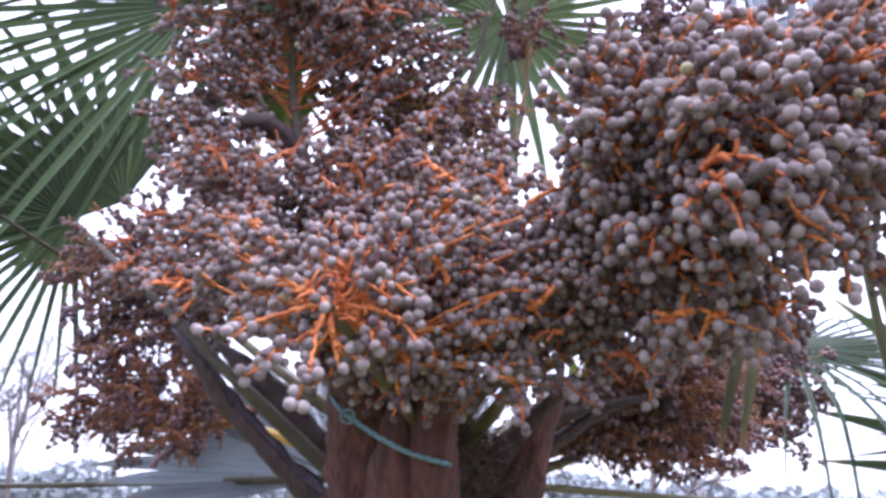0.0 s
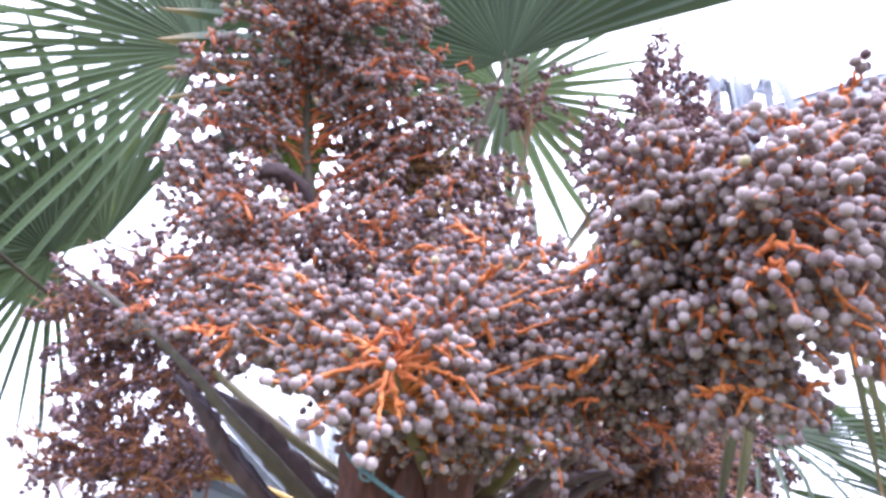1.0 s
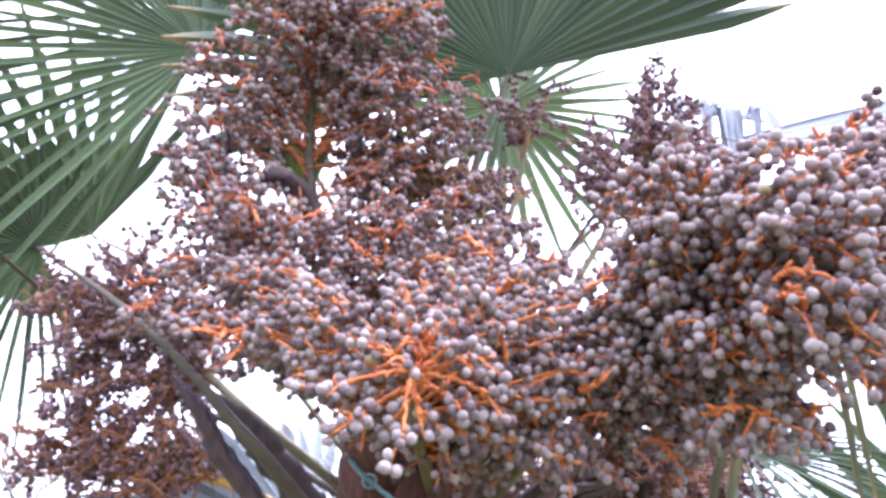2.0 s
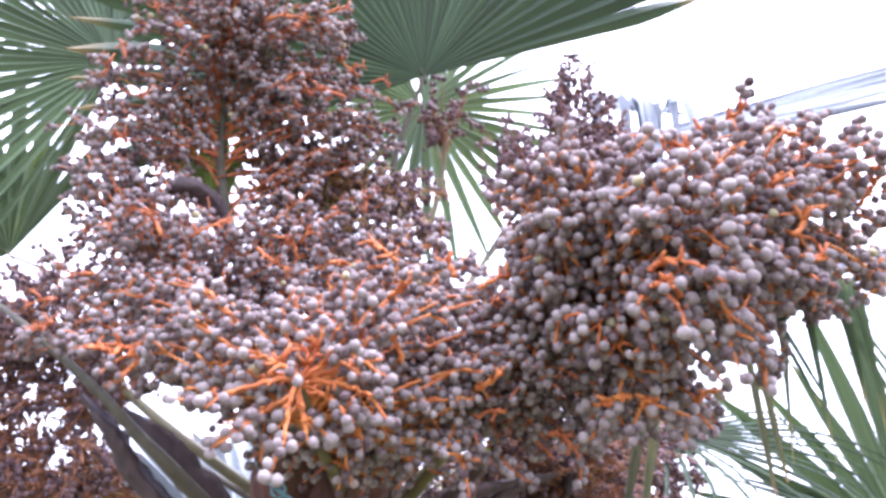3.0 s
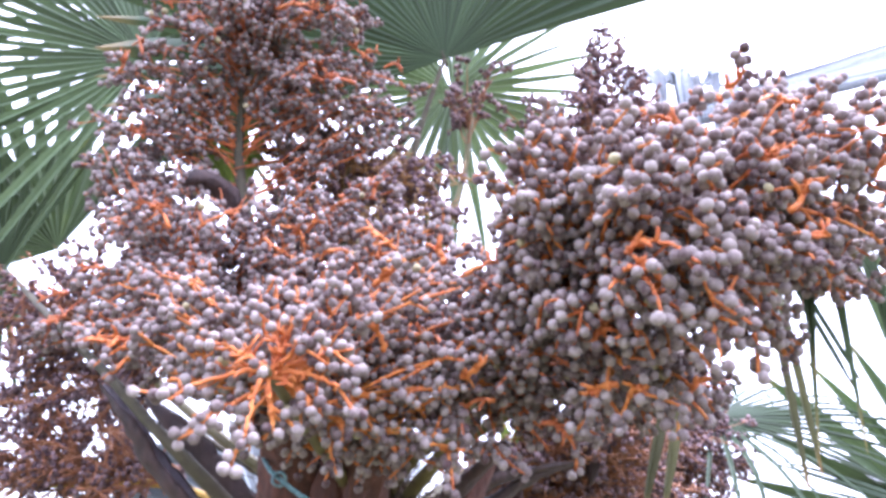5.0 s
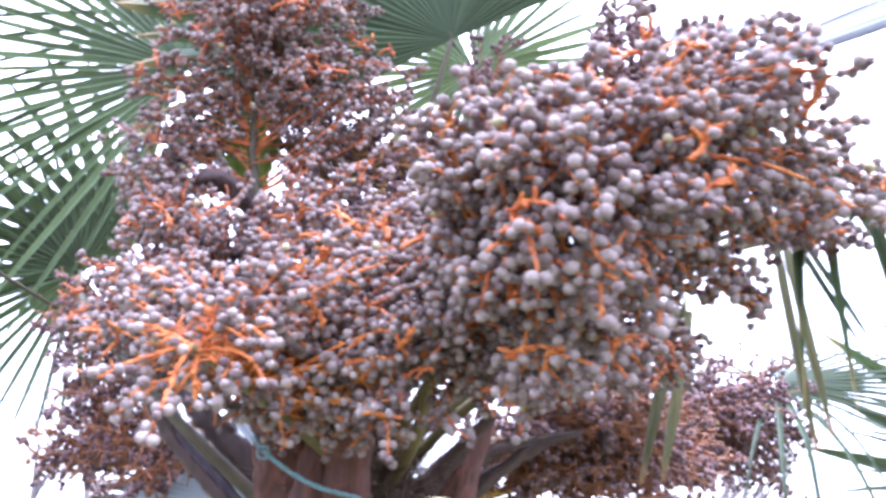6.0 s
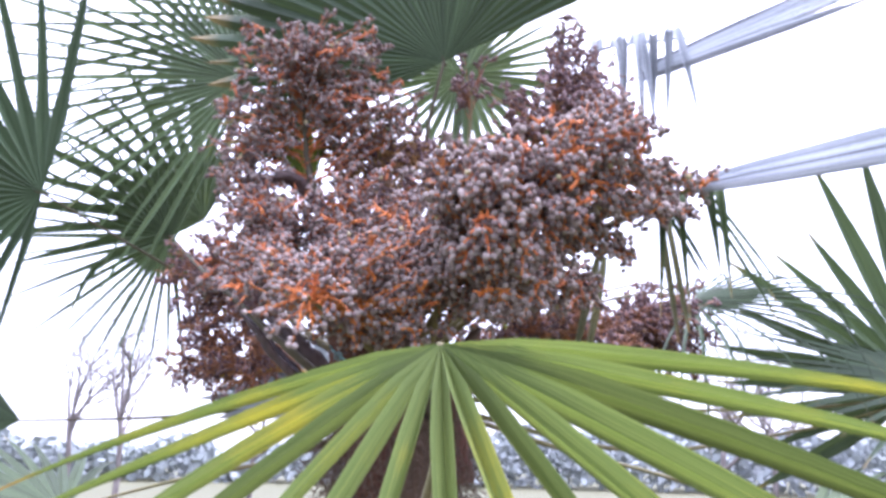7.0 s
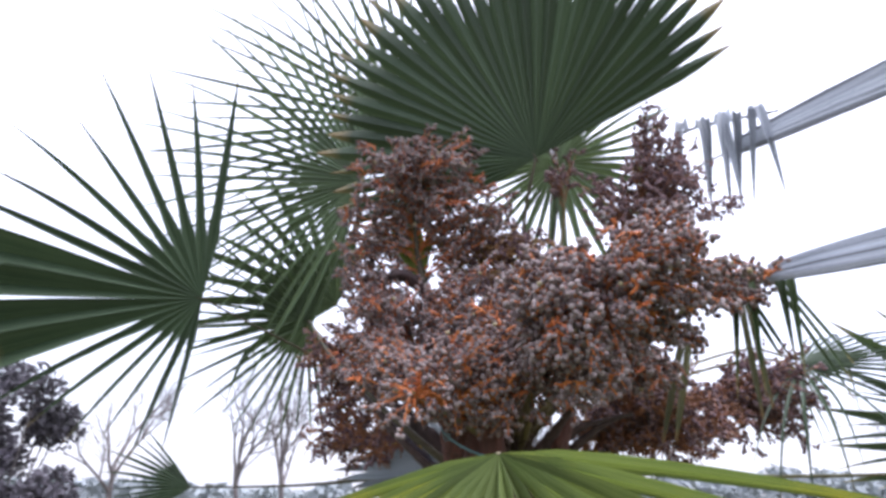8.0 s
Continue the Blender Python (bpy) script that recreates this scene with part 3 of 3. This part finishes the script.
bract([(-0.03, 0.93, 1.64), (-0.02, 0.88, 1.72), (-0.02, 0.85, 1.80), (-0.02, 0.84, 1.86)], [0.045, 0.032, 0.022, 0.008], MAT_SHEATH, "red-brown fibrous leaf base", 0.6, "leaf_base", seed=19)
bract([(-0.02, 1.02, 1.72), (-0.03, 0.98, 1.82), (-0.02, 0.95, 1.90), (-0.01, 0.92, 1.96)], [0.05, 0.032, 0.024, 0.014], MAT_SHEATH, "red-brown fibrous leaf base", 0.9, "leaf_base", seed=7)
bract([(-0.12, 0.985, 2.06), (-0.172, 0.965, 2.15), (-0.196, 0.935, 2.178), (-0.218, 0.91, 2.182), (-0.235, 0.90, 2.172)], [0.010, 0.013, 0.018, 0.016, 0.004], MAT_SPATHE, "grey-brown papery bract on the upper stalk", 0.7, seed=8)
bract([(0.28, 1.08, 1.95), (0.27, 1.06, 1.92), (0.262, 1.05, 1.88)], [0.010, 0.022, 0.004], MAT_SPATHE, "dark curled dry bract", 0.6, seed=9)


def crown_fibre():
    rng = random.Random(77)
    f = Soup()
    for k in range(2600):
        a, z = rng.uniform(0, 6.283), rng.uniform(1.62, 1.90)
        o = V((math.cos(a), math.sin(a), 0))
        wide = 0.125 - 0.55 * max(0.0, z - 1.70)
        p = V((CROWN.x, CROWN.y - 0.03, z)) + o * wide * rng.uniform(0.75, 1.05)
        d = (V((0, 0, rng.uniform(-0.3, 1.0))) + o * rng.uniform(-0.1, 0.5) + unit(rng) * 0.5).normalized() * rng.uniform(0.03, 0.10)
        f.tube([p, p + d * 0.5 + unit(rng) * 0.008, p + d + unit(rng) * 0.012], [0.0009, 0.0007, 0.0003], 3, cap=False)
    part("fibre", f.mesh("fibre", MAT_FIBRE), palm, "matted brown fibres round the crown", "stuff")


crown_fibre()


def twine():
    s = Soup()
    pts = path([(-0.084, 0.845, 1.868), (-0.066, 0.822, 1.848), (-0.032, 0.812, 1.827), (0.0, 0.815, 1.813), (0.034, 0.835, 1.806)], 10)
    for ph in (0.0, 2.1, 4.2):
        q = [p + V((math.cos(i * 0.9 + ph), 0.4, math.sin(i * 0.9 + ph))) * 0.0013 for i, p in enumerate(pts)]
        s.tube(q, [0.0012] * len(q), 5)
    k = V((-0.058, 0.815, 1.842))
    loop = [k + V((0.006 * math.cos(a), -0.002 * math.sin(2 * a), 0.006 * math.sin(a))) for a in [i * 0.55 for i in range(16)]]
    s.tube(loop, [0.0013] * 16, 5)
    tagged(new("twine", s.mesh("twine", MAT_TWINE)), "teal twisted twine knotted round the fruit stalks", "twine")


twine()


# ---- fruit clusters ----
def berry_shape(rings, around, r):
    """A round drupe with a shallow furrow and a small pointed scar."""
    vs, fs = [V((0, 0, r * 0.97))], []
    for j in range(1, rings):
        p = math.pi * j / rings
        for i in range(around):
            w = 2 * math.pi * i / around
            k = r * (1 - 0.09 * math.exp(-((w - math.pi) / 0.45) ** 2) * math.sin(p))
            vs.append(V((k * math.sin(p) * math.cos(w), 1.06 * k * math.sin(p) * math.sin(w), 0.93 * k * math.cos(p))))
    vs.append(V((0.06 * r, 0, -0.99 * r)))
    for i in range(around):
        fs.append((0, 1 + i, 1 + (i + 1) % around))
        for j in range(rings - 2):
            a, b = 1 + j * around, 1 + (j + 1) * around
            fs.append((a + i, b + i, b + (i + 1) % around, a + (i + 1) % around))
        a = 1 + (rings - 2) * around
        fs.append((len(vs) - 1, a + (i + 1) % around, a + i))
    return vs, fs


NEAR_BERRY, FAR_BERRY = berry_shape(8, 12, 1.0), berry_shape(5, 7, 1.0)
MID_BERRY = berry_shape(5, 8, 1.0)
BERRY_MESH = mesh_of("berry", *NEAR_BERRY, MAT_BERRY)
BERRY_MESH_DARK = mesh_of("berry", *berry_shape(6, 9, 1.0), MAT_BERRY_DARK)


def fruit_panicle(label, stem, lobes, primaries, count, seed, r=0.0039, dark=False, thick=0.0070, reach=0.45, spacing=0.0068, twig=1.0, singles=300, bare=0.22, gap=1.6, stem_mat=None, star=0, forks=0, strip=False, clear=None, twig_mat=None):
    """A branched fruit stand: stem points from the crown to its tip, the lobes (centre, half sizes) that its sprays fill, and how many berries it bears.
    star: bare forks that stand out round the stem's tip; forks: bare forks along the surface."""
    rng = random.Random(seed)
    shares = [(h[0] * h[1] * h[2]) ** 0.8 * (w[0] if w else 1.0) for c, h, *w in lobes]
    lobes = [(V(c), V(h)) for c, h, *w in lobes]
    axis = path(stem, 10)
    m = len(axis)
    s = Soup()
    s.tube(axis, [thick * (1 - 0.6 * (i / (m - 1)) ** 2) for i in range(m)], 9)
    thing = part("fruit_panicle", s.mesh("fruit_stalk", stem_mat or MAT_STEM), palm, label)
    spots, cells, sprays = [], {}, []

    def room(p, d):
        key = tuple(int(math.floor(c / 0.012)) for c in p)
        for i in (-1, 0, 1):
            for j in (-1, 0, 1):
                for k in (-1, 0, 1):
                    for q in cells.get((key[0] + i, key[1] + j, key[2] + k), ()):
                        if (q - p).length < d:
                            return False
        cells.setdefault(key, []).append(p)
        return True

    twigs = []
    for number in range(primaries):
        u = unit(rng)
        f = rng.uniform(reach, 1.0)
        centre, size = rng.choices(lobes, shares)[0]
        goal = centre + V((u.x * size.x, u.y * size.y, u.z * size.z)) * f
        near = min(range(m // 2, m), key=lambda i: (axis[i] - goal).length)
        root = axis[max(m // 2, near - rng.randint(0, m // 6))]
        lead = number < star
        if lead:
            a = 2 * math.pi * (number + rng.random() * 0.9) / star
            root = axis[-1 - rng.randint(0, 2)]
            goal = root + V((math.cos(a) * 0.052, rng.uniform(-0.022, -0.006), math.sin(a) * 0.042)) * rng.uniform(0.5, 1.3)
        elif number < star + forks:
            lead = True
            u = unit(rng)
            u = V((u.x, -0.35 - abs(u.y) * 0.6, u.z)).normalized()
            w = u.cross(unit(rng)).normalized() * rng.uniform(0.22, 0.48)
            root = centre + V((u.x * size.x, u.y * size.y, u.z * size.z)) * 0.78
            u = (u + w).normalized()
            goal = centre + V((u.x * size.x, u.y * size.y, u.z * size.z)) * rng.uniform(0.92, 1.02)
        if lead and clear and any((q - V(c)).length < clear[1] * 1.6 for c in clear[0] for q in (root, goal)):
            continue
        span = (goal - root).length
        pts = curve(root, root.lerp(goal, 0.5) + unit(rng) * span * (0.14 if number < star else 0.42 if lead else 0.18) + V((0, 0, span * 0.08)), goal, 7)
        b = Soup()
        twigs.append(b)
        k0 = twig * (0.0017 if number < star else 0.0021 if lead else 0.0014)
        fine = [q + unit(rng) * k0 * 0.45 for q in path(pts, 2)]
        fine[0] = pts[0]
        b.tube(fine, [k0 * (1 - 0.5 * i / 14) * rng.uniform(0.75, 1.25) for i in range(len(fine))], 6)
        length = sum((pts[i + 1] - pts[i]).length for i in range(7))
        side = max(3, int(length / 0.010))
        start = 0.30 if lead else bare
        if lead:
            # short bare knobs where berries have dropped
            for k in range(rng.randint(3, 6)):
                q = pts[rng.randint(1, 6)]
                d = (unit(rng) + (pts[7] - pts[0]).normalized() * 0.7 + V((0, -0.4, 0))).normalized() * rng.uniform(0.006, 0.016)
                b.tube([q, q + d * 0.5 + unit(rng) * 0.0015, q + d], [k0 * 0.75, k0 * 0.6, k0 * 0.42], 5)
            for q in pts[1:6]:
                cells.setdefault(tuple(int(math.floor(c / 0.012)) for c in q), []).append(q)
        for k in range(side):
            t = start + (1 - start) * (k + rng.random() * 0.7) / side
            i = min(6, int(t * 7))
            o = pts[i].lerp(pts[i + 1], t * 7 - i)
            fwd = (pts[i + 1] - pts[i]).normalized()
            d = (fwd * rng.uniform(0.2, 0.7) + unit(rng)).normalized()
            sprays.append((o, d, rng.uniform(0.016, 0.040) * (1.1 - 0.35 * t), b))
        sprays.append((pts[6], (pts[7] - pts[6]).normalized(), (pts[7] - pts[6]).length * 1.2, b))
        for k in range(2):
            sprays.append((pts[7], ((pts[7] - pts[5]).normalized() + unit(rng) * 0.7).normalized(), 0.02, b))
    rng.shuffle(sprays)
    for o, d, ln, b in sprays:
        full = len(spots) >= count
        if full and not strip:
            break
        end = o + d * ln + V((0, 0, -0.15 * ln))
        if clear and any((end - V(c)).length < clear[1] * 0.8 for c in clear[0]):
            continue
        pts = curve(o, o.lerp(end, 0.5) + unit(rng) * ln * 0.18, end, 3)
        b.tube(pts, [twig * c for c in (0.0012, 0.0011, 0.0010, 0.0008)], 4)
        for k in range(max(1, int(ln / spacing)) + 1):
            t = 1 - k * spacing / ln
            if t < 0.05 or full:
                break
            i = min(2, int(t * 3))
            for turn in range(2):
                off = unit(rng)
                off = (off - d * off.dot(d) * 0.8).normalized()
                size_r = r * rng.uniform(0.80, 1.12)
                p = pts[i].lerp(pts[i + 1], t * 3 - i) + off * size_r * 1.15
                if clear and any((p - V(c)).length < clear[1] for c in clear[0]):
                    continue
                if room(p, r * gap):
                    spots.append((p, off, size_r))
    for b in twigs:
        part("branch", b.mesh("branch", twig_mat or (MAT_TWIG_RED if dark else MAT_TWIG)), thing)
    spots.sort(key=lambda q: q[0].y)
    me = BERRY_MESH_DARK if dark else BERRY_MESH
    for p, off, size_r in spots[:singles]:
        ob = new("berry", me)
        ob.parent = thing
        ob.matrix_basis = Matrix.Translation(p) @ (off.to_track_quat("Z", "Y").to_matrix().to_4x4()) @ pose(0, 0, 0, 0, 0, rng.uniform(0, 360)) @ Matrix.Diagonal((size_r, size_r, size_r, 1))
    rest = Soup()
    shape = FAR_BERRY if dark else MID_BERRY
    for p, off, size_r in spots[singles:]:
        rest.add(*shape, Matrix.Translation(p) @ off.to_track_quat("Z", "Y").to_matrix().to_4x4() @ Matrix.Diagonal((size_r, size_r, size_r, 1)))
    if rest.v:
        part("fruit", rest.mesh("fruit", MAT_BERRIES_DARK if dark else MAT_BERRIES), thing, kind="stuff")
    return thing


K = CROWN
# bare stretch of the raised stalk
GAP = [V((-0.195, 0.97, h)) + V((0.25, -0.87, -0.48)) * d for h in (2.21, 2.25, 2.29) for d in (0.02, 0.05, 0.08, 0.12, 0.16)]
fruit_panicle("dense stand of grey-mauve berries on bright orange twigs", [K, (0.0, 0.86, 1.84), (-0.025, 0.72, 1.875), (-0.034, 0.60, 1.890)], [((-0.04, 0.685, 1.93), (0.105, 0.075, 0.07)), ((-0.15, 0.76, 1.965), (0.075, 0.08, 0.06)), ((0.07, 0.72, 1.955), (0.10, 0.085, 0.075)), ((0.04, 0.72, 1.88), (0.075, 0.055, 0.045)), ((0.05, 0.81, 2.02), (0.115, 0.07, 0.075))], 230, 4600, 21, star=13, forks=18, twig=1.15, clear=([(-0.06, 0.68, 1.835), (-0.085, 0.69, 1.845), (-0.10, 0.72, 1.85)], 0.034))
fruit_panicle("dense stand of bloomy mauve berries on orange twigs", [K, (0.07, 0.88, 1.86), (0.13, 0.74, 1.95), (0.20, 0.66, 2.0), (0.30, 0.61, 2.04)], [((0.235, 0.605, 2.005), (0.11, 0.085, 0.095)), ((0.335, 0.635, 2.09), (0.09, 0.08, 0.085), 0.75), ((0.175, 0.655, 2.045), (0.075, 0.08, 0.08)), ((0.385, 0.65, 2.035), (0.08, 0.06, 0.055), 0.45), ((0.225, 0.66, 1.935), (0.07, 0.055, 0.05)), ((0.455, 0.78, 2.07), (0.06, 0.07, 0.05), 0.45), ((0.33, 0.73, 1.99), (0.075, 0.06, 0.05), 0.7)], 270, 5000, 22, forks=26, r=0.0043, twig=1.25)
fruit_panicle("raised stand of mauve berries with rust-orange twigs", [K, (-0.10, 0.99, 2.0), (-0.182, 0.972, 2.19), (-0.205, 0.97, 2.32), (-0.20, 0.93, 2.42)], [((-0.20, 0.925, 2.425), (0.165, 0.10, 0.10)), ((-0.31, 0.93, 2.29), (0.075, 0.07, 0.09)), ((-0.06, 0.94, 2.32), (0.10, 0.07, 0.075))], 210, 3700, 23, bare=0.25, forks=24, thick=0.0088, stem_mat=MAT_STEM_DARK, clear=(GAP, 0.020), twig_mat=MAT_TWIG_RUST)
fruit_panicle("stand of brown-mauve berries on rusty twigs", [K, (-0.08, 0.97, 1.92), (-0.16, 0.93, 2.02), (-0.22, 0.91, 2.08)], [((-0.19, 0.89, 2.075), (0.13, 0.08, 0.09)), ((-0.30, 0.94, 2.18), (0.085, 0.07, 0.085)), ((-0.23, 0.85, 2.0), (0.10, 0.07, 0.06)), ((-0.17, 0.85, 1.955), (0.085, 0.06, 0.042), 1.4), ((-0.05, 0.90, 2.12), (0.11, 0.06, 0.07))], 230, 4300, 24, forks=26, clear=(GAP, 0.020), twig_mat=MAT_TWIG_RUST)
fruit_panicle("stand of shaded mauve berries between two larger stands", [K, (0.05, 0.9, 1.87), (0.10, 0.8, 1.91), (0.14, 0.72, 1.94)], [((0.14, 0.74, 1.945), (0.10, 0.08, 0.085))], 80, 1500, 32, forks=8, twig_mat=MAT_TWIG_RUST)
fruit_panicle("hanging stand of shaded mauve berries on rusty twigs", [K, (0.1, 0.95, 1.90), (0.2, 0.88, 1.95), (0.28, 0.84, 1.97)], [((0.25, 0.83, 1.955), (0.11, 0.07, 0.06))], 70, 1000, 33, singles=120, forks=6, twig_mat=MAT_TWIG_RUST)
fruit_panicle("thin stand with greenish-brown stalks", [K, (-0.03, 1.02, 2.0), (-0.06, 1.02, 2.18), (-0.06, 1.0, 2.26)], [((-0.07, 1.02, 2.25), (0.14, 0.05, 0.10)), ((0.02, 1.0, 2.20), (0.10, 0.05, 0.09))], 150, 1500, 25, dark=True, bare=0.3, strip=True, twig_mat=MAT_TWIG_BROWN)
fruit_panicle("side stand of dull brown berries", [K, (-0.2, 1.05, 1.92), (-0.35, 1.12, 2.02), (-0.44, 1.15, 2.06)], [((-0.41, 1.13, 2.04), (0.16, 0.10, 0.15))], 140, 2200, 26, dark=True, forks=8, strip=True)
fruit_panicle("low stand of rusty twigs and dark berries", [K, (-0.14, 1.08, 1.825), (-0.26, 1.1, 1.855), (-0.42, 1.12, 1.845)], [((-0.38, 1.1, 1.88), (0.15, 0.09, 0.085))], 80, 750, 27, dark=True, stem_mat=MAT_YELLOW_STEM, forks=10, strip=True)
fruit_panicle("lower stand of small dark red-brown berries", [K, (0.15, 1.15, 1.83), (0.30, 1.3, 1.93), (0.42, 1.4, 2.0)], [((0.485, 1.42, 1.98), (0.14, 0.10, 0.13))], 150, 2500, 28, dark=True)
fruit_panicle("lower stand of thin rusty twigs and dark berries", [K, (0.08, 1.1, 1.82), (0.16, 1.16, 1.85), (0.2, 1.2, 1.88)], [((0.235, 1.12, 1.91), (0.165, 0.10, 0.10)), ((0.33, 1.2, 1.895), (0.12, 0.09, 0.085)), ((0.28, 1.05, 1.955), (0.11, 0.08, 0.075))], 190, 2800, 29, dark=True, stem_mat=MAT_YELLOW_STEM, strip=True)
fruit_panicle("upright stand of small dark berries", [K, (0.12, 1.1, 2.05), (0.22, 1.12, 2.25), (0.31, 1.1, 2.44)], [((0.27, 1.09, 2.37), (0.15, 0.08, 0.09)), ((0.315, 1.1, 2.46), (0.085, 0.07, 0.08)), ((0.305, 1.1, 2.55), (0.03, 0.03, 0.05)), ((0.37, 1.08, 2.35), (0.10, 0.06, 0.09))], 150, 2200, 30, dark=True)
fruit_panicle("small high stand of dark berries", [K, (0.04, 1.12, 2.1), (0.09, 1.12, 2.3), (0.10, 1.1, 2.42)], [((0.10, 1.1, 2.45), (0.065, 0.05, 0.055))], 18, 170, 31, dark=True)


# ---- trees and shrubs beyond ----
def bare_tree(base, height, seed, lean=(0, 0), label="leafless tree with thin grey branches"):
    rng = random.Random(seed)
    thing = new("bare_tree")
    thing.location = V(base)
    tagged(thing, label, "tree", "leafless trees beyond the palm")
    trunk, crown = Soup(), Soup()
    top = V(base) + V((lean[0], lean[1], height * 0.45))
    pts = path([base, V(base).lerp(top, 0.5) + unit(rng) * 0.12, top], 4)
    rad = height * 0.014
    trunk.tube(pts, [rad * (1 - 0.35 * i / (len(pts) - 1)) for i in range(len(pts))], 8)

    def limb(o, d, ln, r, depth):
        q = [o]
        for i in range(3):
            d = (d + unit(rng) * 0.22 + V((0, 0, 0.10))).normalized()
            q.append(q[-1] + d * ln / 3)
        crown.tube(q, [r, r * 0.85, r * 0.7, r * 0.5], 5 if depth < 2 else 3, cap=False)
        if depth < 4:
            for k in range(rng.randint(2, 4)):
                i = rng.randint(1, 3)
                limb(q[i], (d * 0.7 + unit(rng) * 0.75 + V((0, 0, 0.25))).normalized(), ln * rng.uniform(0.5, 0.8), r * 0.52, depth + 1)

    for k in range(5):
        limb(pts[-1 - (k % 3)], (V((0, 0, 1)) + unit(rng) * 0.8).normalized(), height * rng.uniform(0.2, 0.32), rad * 0.55, 0)
    part("trunk", trunk.mesh("trunk", MAT_BARK), thing)
    part("crown", crown.mesh("crown", MAT_BARK), thing)


def shrub(base, size, leaves, seed, label, leaf=0.05, mat=None):
    rng = random.Random(seed)
    thing = new("shrub")
    thing.location = V(base)
    tagged(thing, label, "shrub", "dark shrubs beyond the palm")
    stems, crown = Soup(), Soup()
    c = V(base) + V((0, 0, size[2] * 0.55))
    clumps = []
    for k in range(26):
        u = unit(rng)
        p = c + V((u.x * size[0], u.y * size[1], u.z * size[2] * 0.5)) * rng.uniform(0.35, 0.95)
        clumps.append(p)
        stems.tube(curve(V(base), V(base).lerp(p, 0.5) + V((0, 0, 0.2)), p, 4), [0.04, 0.03, 0.022, 0.015, 0.008], 5)
    for k in range(leaves):
        p = rng.choice(clumps) + unit(rng) * size[0] * 0.3 * rng.random() ** 0.5
        a, b = unit(rng), unit(rng)
        b = a.cross(b).normalized()
        ln = leaf * rng.uniform(0.6, 1.4)
        crown.add([p - a * ln, p + b * ln * 0.4, p + a * ln, p - b * ln * 0.4 + a.cross(b) * ln * 0.15], [(0, 1, 2), (0, 2, 3)])
    part("stem", stems.mesh("stem", MAT_BARK), thing)
    part("foliage", crown.mesh("foliage", mat or MAT_SHRUB, False), thing, kind="stuff")


bare_tree((-9.6, 15.0, 0.0), 5.6, 41)
bare_tree((-11.2, 15.5, 0.0), 5.4, 42)
bare_tree((-7.6, 17.5, 0.0), 5.2, 43)
bare_tree((-13.5, 14.0, 0.0), 5.6, 47)
bare_tree((2.9, 16.0, 0.0), 5.0, 44)
bare_tree((4.3, 18.0, 0.0), 5.4, 45)
bare_tree((9.2, 14.0, 0.0), 8.0, 46)
shrub((-10.2, 8.2, 0.0), (1.3, 1.2, 3.7), 9000, 51, "dark purplish shrub with dense small leaves", 0.075)
shrub((-13.0, 9.0, 0.0), (1.5, 1.2, 3.3), 7000, 52, "dark purplish shrub with dense small leaves", 0.075)


# flakes of distant wood, paled by colour in place of air haze
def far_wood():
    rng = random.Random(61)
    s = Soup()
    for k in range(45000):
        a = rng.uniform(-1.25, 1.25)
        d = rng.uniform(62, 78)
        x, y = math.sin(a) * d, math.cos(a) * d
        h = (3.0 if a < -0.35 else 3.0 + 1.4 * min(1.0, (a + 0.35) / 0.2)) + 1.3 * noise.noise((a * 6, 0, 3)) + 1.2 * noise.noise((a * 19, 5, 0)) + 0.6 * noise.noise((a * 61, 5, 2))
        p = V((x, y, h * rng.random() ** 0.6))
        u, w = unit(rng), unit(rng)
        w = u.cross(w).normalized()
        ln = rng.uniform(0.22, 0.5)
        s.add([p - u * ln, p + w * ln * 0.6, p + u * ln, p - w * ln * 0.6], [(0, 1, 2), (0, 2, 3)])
    tagged(new("far_wood", s.mesh("far_wood", MAT_WOOD_HAZED, False)), "grey-green winter wood in the distance, haze painted into its colour", "wood", kind="stuff")


far_wood()
